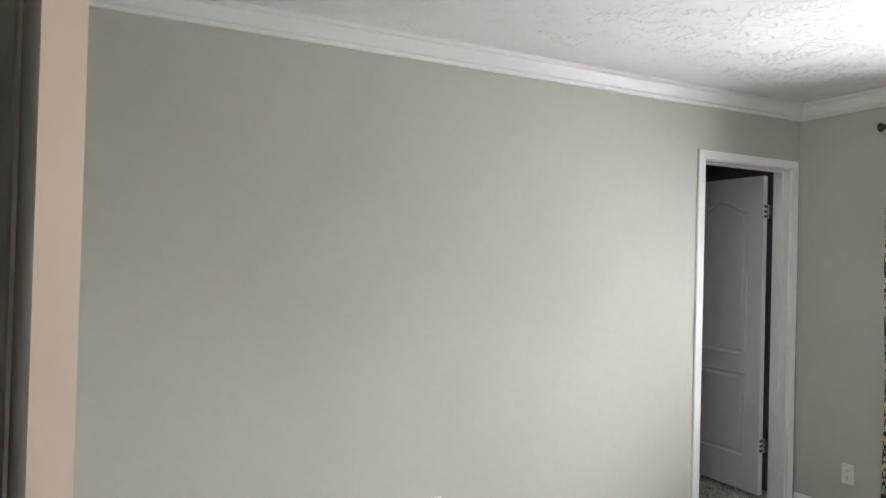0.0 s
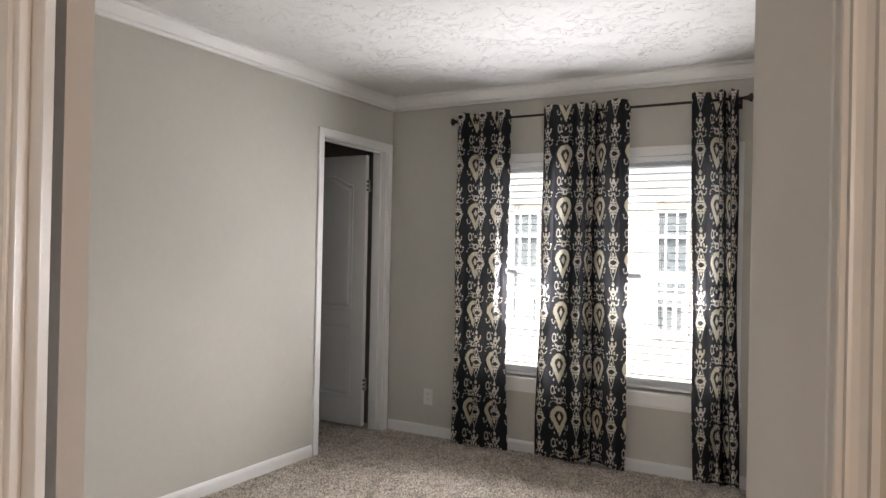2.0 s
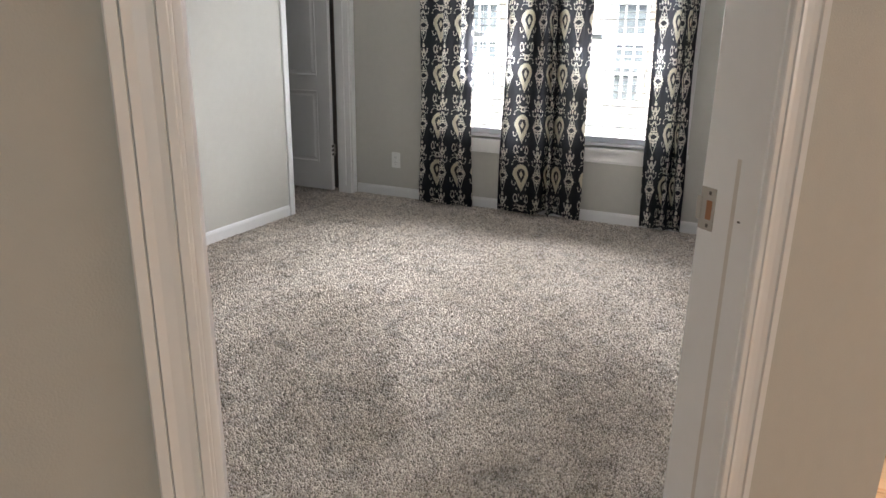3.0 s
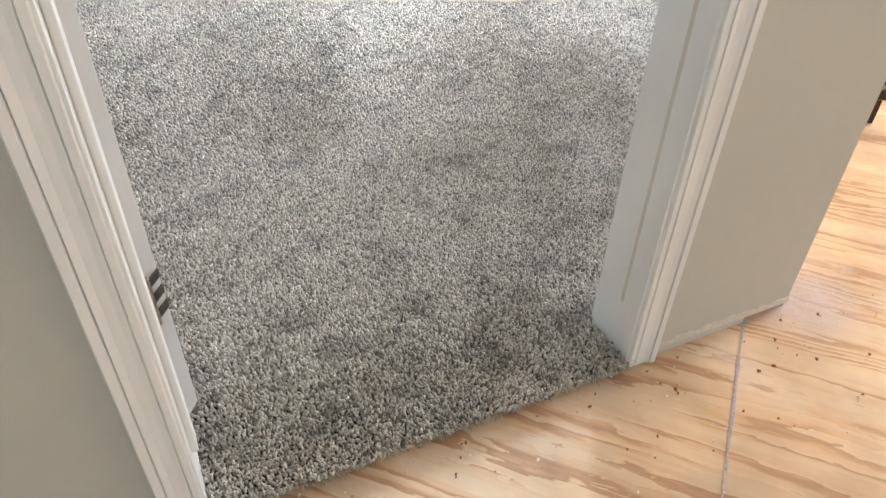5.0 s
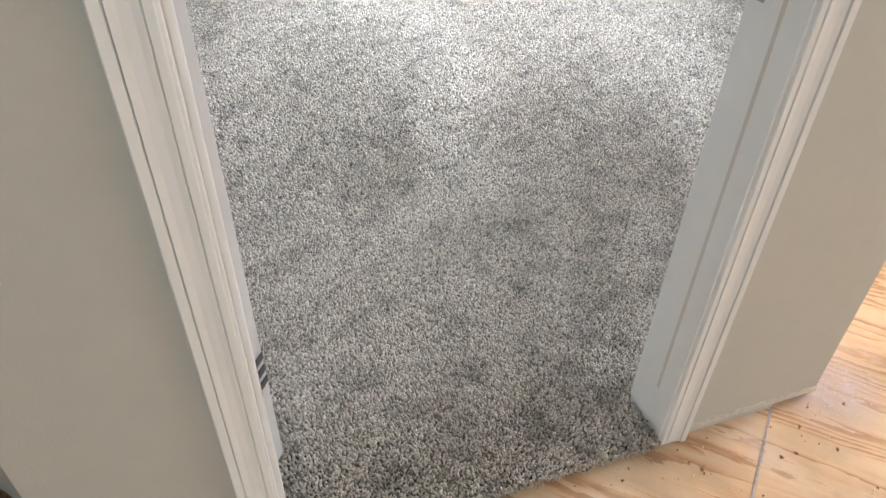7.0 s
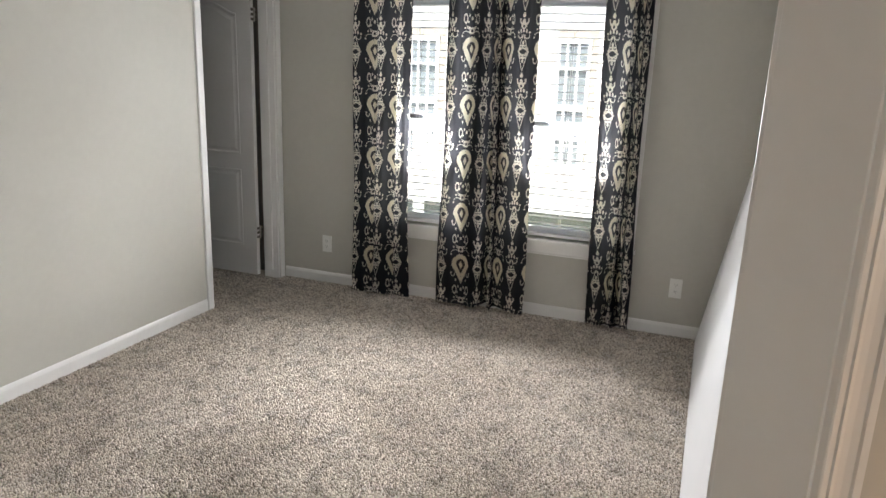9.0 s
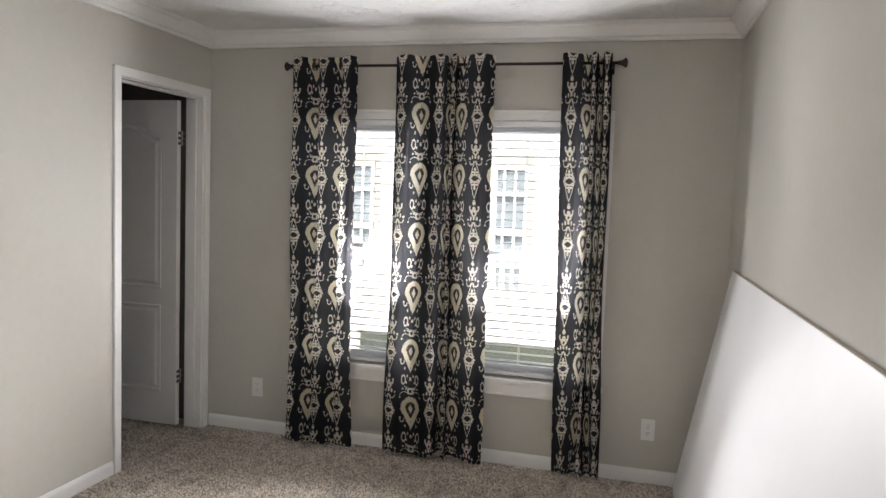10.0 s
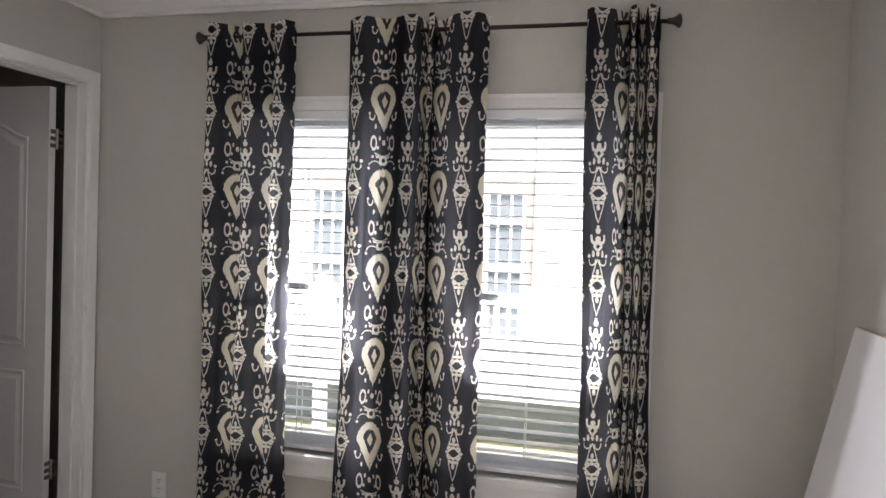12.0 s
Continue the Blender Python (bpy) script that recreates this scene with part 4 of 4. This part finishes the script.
# ---- leaning board ----
board = thing("white_board", "large white sheet of board leaning lengthwise against the wall", "wallboard", at=(0, 0, 0))
bx0, bx1, ytop, zt, yb = 1.15, 3.49, 0.004, 1.178, 0.205
bm = bmesh.new()
outline = [(bx0 - 0.17, 0), (bx1 + 0.22, 0), (bx1, 1), (bx0, 1), (bx0 - 0.075, 0.94), (bx0 - 0.122, 0.80), (bx0 - 0.16, 0.55)]
th = 0.0125
fr = [bm.verts.new((x, yb + (ytop + th - yb) * k, 0.006 + (zt - 0.006) * k)) for x, k in outline]
bk = [bm.verts.new((x, yb - th + (ytop - yb + th) * k, 0.006 + (zt - 0.004) * k)) for x, k in outline]
bm.faces.new(fr)
bm.faces.new(bk[::-1])
for i in range(7):
    bm.faces.new((fr[i], fr[(i + 1) % 7], bk[(i + 1) % 7], bk[i]))
part("sheet", bm, "board", board)
part("edge_tape", box(bx0, ytop + 0.001, zt + 0.0005, bx1, ytop + th - 0.001, zt + 0.003), "board_edge", board, "brown paper edge of the sheet")

# ---- ceiling light ----
lamp = thing("ceiling_light", "flush ceiling light with a white glass bowl and brass tip, unlit", "ceiling light", at=(1.56, 1.45, CEIL))
part("canopy", lathe([(0.12, 0), (0.125, -0.012), (0.10, -0.022)], 32), "brass", lamp, smooth=True)
part("bowl", lathe([(0.165, -0.022), (0.17, -0.035), (0.155, -0.075), (0.11, -0.115), (0.05, -0.140), (0.012, -0.148)], 40), "frost", lamp, smooth=True)
part("finial", lathe([(0.010, -0.148), (0.022, -0.152), (0.022, -0.158), (0.015, -0.168), (0.007, -0.177), (0.002, -0.182)], 20), "brass", lamp, smooth=True)

# ---- neighbouring house and ground ----
GROUND = -0.45
structure("ground", box(-60, -60, GROUND - 0.5, 90, 60, GROUND), "grass", "mown grass beside the house")
hx = 7.5
house = thing("house", "pale sided house with a skirting and a front porch", "house", at=(hx, 0, GROUND))
hb = bmesh.new()
nrow = 24
for i in range(nrow):
    z = 0.54 + i * 0.115
    moulding((0, -9, z), (0, 11, z), (0, 0, 1), (-1, 0, 0), [(0, 0), (0, 0.014), (0.115, 0.003), (0.115, 0)], bm=hb)
box(0.0, -9, 0.54, 5, 11, 0.54 + nrow * 0.115, 0, hb)
part("wall", hb, "siding", house)
part("skirting_panel", box(-0.01, -9, 0, 5, 11, 0.54), "skirt", house, "grey foundation skirting")
rf = bmesh.new()
moulding((0, -9.4, 0), (0, 11.4, 0), (1, 0, 0), (0, 0, 1), [(-0.5, 3.28), (2.5, 4.2), (5.5, 3.28), (5.5, 3.36), (2.5, 4.30), (-0.5, 3.36)], bm=rf)
part("roof", rf, "roof", house)
for yc in (-2.1, -0.2, 1.745, 3.485, 5.3):
    wn = part("window", box(-0.05, yc - 0.185, 0.88, -0.014, yc + 0.185, 2.28), "darkglass", house, "tall dark window with white glazing bars")
    for k, q in enumerate(((-0.185, -0.150, 0.88, 2.28), (0.150, 0.185, 0.88, 2.28), (-0.06, -0.04, 0.88, 2.28), (0.06, 0.08, 0.88, 2.28), (-0.185, 0.185, 0.88, 0.93), (-0.185, 0.185, 2.23, 2.28), (-0.185, 0.185, 1.52, 1.58), (-0.185, 0.185, 1.95, 1.98), (-0.185, 0.185, 1.20, 1.22))):
        part("frame", box(-0.07 - 0.002 * k, yc + q[0], q[2], -0.051, yc + q[1], q[3]), "vinyl", wn)
    part("shutter", box(-0.04, yc - 0.25, 0.88, -0.015, yc - 0.188, 2.36), "tan", house)
    part("window_header", box(-0.04, yc - 0.187, 2.283, -0.015, yc + 0.19, 2.36), "tan", house)
porch = thing("porch_railing", "white porch railing with square balusters before the pale house", "railing", at=(6.95, 2, GROUND))
part("deck", box(0, -4, 0.46, 0.52, 4, 0.54), "vinyl", porch)
part("top_rail", box(-0.03, -4, 1.30, 0.04, 4, 1.36, 0.004), "vinyl", porch)
part("bottom_rail", box(-0.02, -4, 0.66, 0.03, 4, 0.71, 0.004), "vinyl", porch)
bal = mesh_of("baluster", box(-0.014, -0.014, 0.711, 0.014, 0.014, 1.299), "vinyl")
for i in range(84):
    o = new("baluster", bal)
    o.parent = porch
    o.location = (0, -3.9 + i * 0.0925, 0)
for y in (-3.96, -1.3, 1.3, 3.96):
    part("post", box(-0.05, y - 0.05, 0, 0.05, y + 0.05, 1.45, 0.004), "vinyl", porch)

# ---- hall: plywood, chalk line, cartons, dark planks ----
PZ = -0.02
floor = tagged(new("floor_plywood"), "bare pine plywood subfloor in the hall", "floor", "", "structure")
for i, x in enumerate((-3.2, -0.76, 1.68, 4.12)):
    for j, y in enumerate((-4.21, -2.99, -1.77, -0.55, 0.67, 1.89)):
        if x > 4:
            continue
        sheet = part("plywood_sheet", box(0, 0, -0.018, 2.437, 1.217, 0), "ply", floor)
        sheet.location = (x, y, PZ)
chalk = bmesh.new()
rng = random.Random(9)
x = -0.35
while x < 1.9:
    w = rng.uniform(0.003, 0.0065)
    box(x, -0.083 - w / 2 + rng.uniform(-0.001, 0.001), PZ + 0.0005, x + 0.03, -0.083 + w / 2, PZ + 0.0012, 0, chalk)
    x += rng.uniform(0.027, 0.034)
tagged(part("chalk_line", chalk, "chalk"), "snapped blue chalk line on the plywood", "chalk line", "", "stuff")
smear = bmesh.new()
for i in range(450):
    x, y, q = rng.gauss(0.69, 0.05), rng.gauss(-0.17, 0.05), rng.uniform(0.0006, 0.0014)
    if Vector((x, y, 0)).dot(N) < OUT_N or y < -0.16 or x > 0.66:
        box(x - q, y - q, PZ + 0.0003, x + q * 1.4, y + q, PZ + 0.0007, 0, smear)
tagged(part("chalk_dust", smear, "dust"), "pale lilac chalk dust at the wall's corner on the plywood", "chalk dust", "", "stuff")


def chips(name, count, label, material, small, large, spread):
    cr = bmesh.new()
    done = 0
    while done < count:
        p = un(rng.uniform(-0.9, 1.6), OUT_N - 0.02 - abs(rng.gauss(0, spread)))
        if -0.01 < p.y and p.x > 0.6:
            continue
        done += 1
        s, a = rng.uniform(small, large) * rng.choice((0.5, 0.7, 1.0)), rng.uniform(0, 6.3)
        vs = []
        for k in range(5):
            b = a + k * 1.2566 + rng.uniform(-0.4, 0.4)
            q = s * rng.uniform(0.4, 1.3)
            vs.append(cr.verts.new((p.x + q * math.cos(b) * 1.6, p.y + q * math.sin(b), PZ + 0.0002)))
        top = cr.verts.new((p.x, p.y, PZ + s * 0.9))
        for k in range(5):
            cr.faces.new((vs[k], vs[(k + 1) % 5], top))
    tagged(part(name, cr, material), label, "debris", "", "stuff")


chips("debris", 190, "brown sawdust and carpet crumbs on the plywood", "raw", 0.001, 0.0045, 0.13)
chips("plaster_crumbs", 60, "white plaster crumbs on the plywood", "plate", 0.001, 0.005, 0.22)


def carton(i, right):
    """right: the y of the corner that shows past the wall."""
    b = thing("flooring_carton", "long pale flooring carton with dark printed end, stacked on plywood", "carton", "stack of flooring cartons", at=(1.610, right + 0.099, PZ + 0.001 + i * 0.078))
    part("carton_body", box(0.006, -0.098, 0, 1.2, 0.098, 0.076, 0.002), "carton", b)
    part("carton_end", box(0.0, -0.099, 0.0005, 0.0055, 0.099, 0.0755, 0.001), "box", b, "dark brown printed carton end")
    part("carton_seam", box(0.03, -0.0986, 0.036, 1.17, -0.0981, 0.0385), "box", b)
    return b


for i, right in enumerate((-0.377, -0.397, -0.432, -0.462)):
    c_ = carton(i, right)
    tx = bpy.data.curves.new("print", "FONT")
    tx.body, tx.size, tx.extrude, tx.align_x, tx.align_y = "MBER", 0.024, 0.0002, "CENTER", "CENTER"
    t = new("print", tx)
    tx.materials.append(M["ink"])
    t.parent = c_
    t.matrix_basis = pose(-0.0006, -0.050, 0.038, 90, 0, -90)
case = thing("yellow_case", "yellow plastic case lying on top of the cartons", "tool case", at=(1.74, -0.40, PZ + 0.314))
part("case_body", box(-0.12, -0.09, 0, 0.2, 0.09, 0.065, 0.01), "yellow", case)
part("case_handle", box(-0.05, -0.03, 0.0655, 0.1, 0.03, 0.10, 0.008), "dark", case, "dark handle")
part("case_latch", box(-0.124, -0.012, 0.02, -0.1205, 0.012, 0.05, 0.002), "dark", case, "dark latch")
for k in range(5):
    p = thing("floor_plank", "dark brown wood plank lying beside the hall wall", "plank", "dark planks on the hall floor", at=(-0.470 - 0.135 * k, 0.935 + 0.07 * (k % 2), PZ + 0.001))
    part("plank_board", box(-0.065, 0, 0, 0.065, 1.85, 0.012, 0.001), "plank", p)

# ---- carpet ----
def carpet():
    poly = [(0.70, 0.0), (EAST, 0.0), (EAST, NORTH), (C1 - 0.018, NORTH), (C1 - 0.018, 4.019), (2.40, 4.019), (2.40, 3.099), (C0 + 0.018, 3.099), (C0 + 0.018, NORTH), (WEST, NORTH), (WEST, 0.931)]
    doorway = [un(DOOR_L, IN_N), un(DOOR_L, 0.308), un(DOOR_R, 0.308), un(DOOR_R, IN_N)]
    base = tagged(new("floor_carpet"), "speckled grey-brown cut pile carpet, trodden pile's shade coloured in as patches", "carpet", "", "structure")
    bm = bmesh.new()
    prism([(0.638, 0.001), (EAST - 0.001, 0.001), (EAST - 0.001, NORTH - 0.001), (WEST + 0.001, NORTH - 0.001), (WEST + 0.001, 0.931)], -0.0195, -0.006, bm)
    prism([(C0 + 0.019, NORTH - 0.0005), (C1 - 0.019, NORTH - 0.0005), (C1 - 0.019, 3.10), (C0 + 0.019, 3.10)], -0.0195, -0.0065, bm)
    prism([(2.402, 3.1005), (3.788, 3.1005), (3.788, 4.017), (2.402, 4.017)], -0.0195, -0.006, bm)
    prism([(p.x, p.y) for p in (un(DOOR_L + 0.001, IN_N + 0.002), un(DOOR_L + 0.001, 0.322), un(DOOR_R - 0.001, 0.322), un(DOOR_R - 0.001, IN_N + 0.002))], -0.0195, -0.0062, bm)
    part("carpet_backing", bm, "backing", base)
    g = np.random.default_rng(3)

    def inside(x, y):
        n = x * N.x + y * N.y
        u = x * U.x + y * U.y
        room = (x > WEST) & (x < EAST - 0.012) & (y > 0.0) & (y < NORTH - 0.010) & (n > IN_N)
        closet_ = (x > 2.41) & (x < 3.78) & (y > 3.10) & (y < 3.9)
        throat = (x > C0 + 0.02) & (x < C1 - 0.02) & (y >= NORTH - 0.010) & (y <= 3.10)
        door = (u > DOOR_L + 0.001) & (u < DOOR_R - 0.001) & (n > 0.303 + 0.004 * np.sin(u * 90) + 0.003 * np.sin(u * 37)) & (n <= IN_N)
        return room | closet_ | throat | door

    def fray():
        bm = bmesh.new()
        r = random.Random(12)
        for i in range(900):
            u = r.uniform(DOOR_L + 0.004, DOOR_R - 0.002)
            n = 0.305 + r.uniform(-0.002, 0.012)
            l, a = r.uniform(0.004, 0.013), r.gauss(0, 0.7)
            p = un(u, n, r.uniform(-0.018, -0.004))
            d = (-N * math.cos(a) + U * math.sin(a)) * l + Vector((0, 0, r.uniform(-0.003, 0.005)))
            q = p + d
            q.z = max(q.z, -0.0185)
            w = Vector((-d.y, d.x, 0)).normalized() * 0.0009
            vs = [bm.verts.new(c) for c in (p - w, p + w, p + Vector((0, 0, 0.0016)), q)]
            for t in ((0, 1, 3), (1, 2, 3), (2, 0, 3), (0, 2, 1)):
                bm.faces.new([vs[k] for k in t])
        tagged(part("frayed_edge", bm, "carpet", base), kind="stuff")

    fray()

    def tufts(name, step, wide, high, keep, K, ragged, low_):
        x, y = np.meshgrid(np.arange(-0.4, 3.8, step), np.arange(-0.05, 3.95, step))
        x = x.ravel() + g.uniform(-0.45, 0.45, x.size) * step
        y = y.ravel() + g.uniform(-0.45, 0.45, y.size) * step
        k = inside(x, y) & keep(x, y)
        x, y = x[k], y[k]
        n = x.size
        ang = g.uniform(0, 2 * np.pi, n)
        nap = 1.8 * np.sin(2.1 * x + 1.3 * np.sin(2.7 * y)) + 1.6 * np.sin(3.3 * y + 1.1 * x + 2 * np.sin(1.9 * x)) + 1.2 * np.sin(9 * x + 3 * np.sin(7 * y)) * np.sin(8 * y + 2)
        lean = high * (0.30 + 0.14 * np.sin(nap))
        ld = nap + g.normal(0, 0.9, n)
        tall = g.uniform(low_, 1.2, n)
        v = np.zeros((n, 2 * K + 1, 3))
        for i in range(K):
            a = ang + i * 2 * np.pi / K
            v[:, i, 0], v[:, i, 1], v[:, i, 2] = x + wide * np.cos(a) * 0.7, y + wide * np.sin(a) * 0.7, -0.007
            r_ = wide * (1 + ragged if i % 2 == 0 else 1 - 1.5 * ragged) * g.uniform(0.8, 1.25, n)
            v[:, K + i, 0] = x + r_ * np.cos(a) + lean * 0.6 * np.cos(ld)
            v[:, K + i, 1] = y + r_ * np.sin(a) + lean * 0.6 * np.sin(ld)
            v[:, K + i, 2] = -0.006 + tall * high * g.uniform(0.62, 0.86, n)
        v[:, 2 * K, 0] = x + lean * np.cos(ld)
        v[:, 2 * K, 1] = y + lean * np.sin(ld)
        v[:, 2 * K, 2] = -0.006 + tall * high
        f = []
        tri = []
        for i in range(K):
            j = (i + 1) % K
            tri += [(i, j, K + j), (i, K + j, K + i), (K + i, K + j, 2 * K)]
        tri = np.array(tri)
        faces = (np.arange(n)[:, None, None] * (2 * K + 1) + tri[None]).reshape(-1, 3)
        me = bpy.data.meshes.new(name)
        me.vertices.add(n * (2 * K + 1))
        me.vertices.foreach_set("co", v.ravel())
        me.loops.add(faces.size)
        me.loops.foreach_set("vertex_index", faces.ravel().astype(np.int32))
        me.polygons.add(len(faces))
        me.polygons.foreach_set("loop_start", np.arange(0, faces.size, 3, dtype=np.int32))
        me.update(calc_edges=True)
        me.validate()
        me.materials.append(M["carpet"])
        ob = new(name, me)
        ob.parent = base
        tagged(ob, kind="stuff")

    def nearness(x, y):
        """1 at the doorway, 0 deep in the room: the finer pile thins out where the coarser one takes over."""
        n, u = x * N.x + y * N.y, x * U.x + y * U.y
        return np.clip((1.95 - n) / 0.7, 0, 1) * np.clip((u + 1.25) / 0.3, 0, 1) * np.clip((1.1 - u) / 0.3, 0, 1)

    tufts("near_pile", 0.0048, 0.0030, 0.0110, lambda x, y: g.uniform(0, 1, x.size) < nearness(x, y), 4, 0.28, 0.48)
    tufts("pile", 0.0074, 0.0046, 0.0110, lambda x, y: g.uniform(0, 1, x.size) >= nearness(x, y), 3, 0.15, 0.72)


carpet()
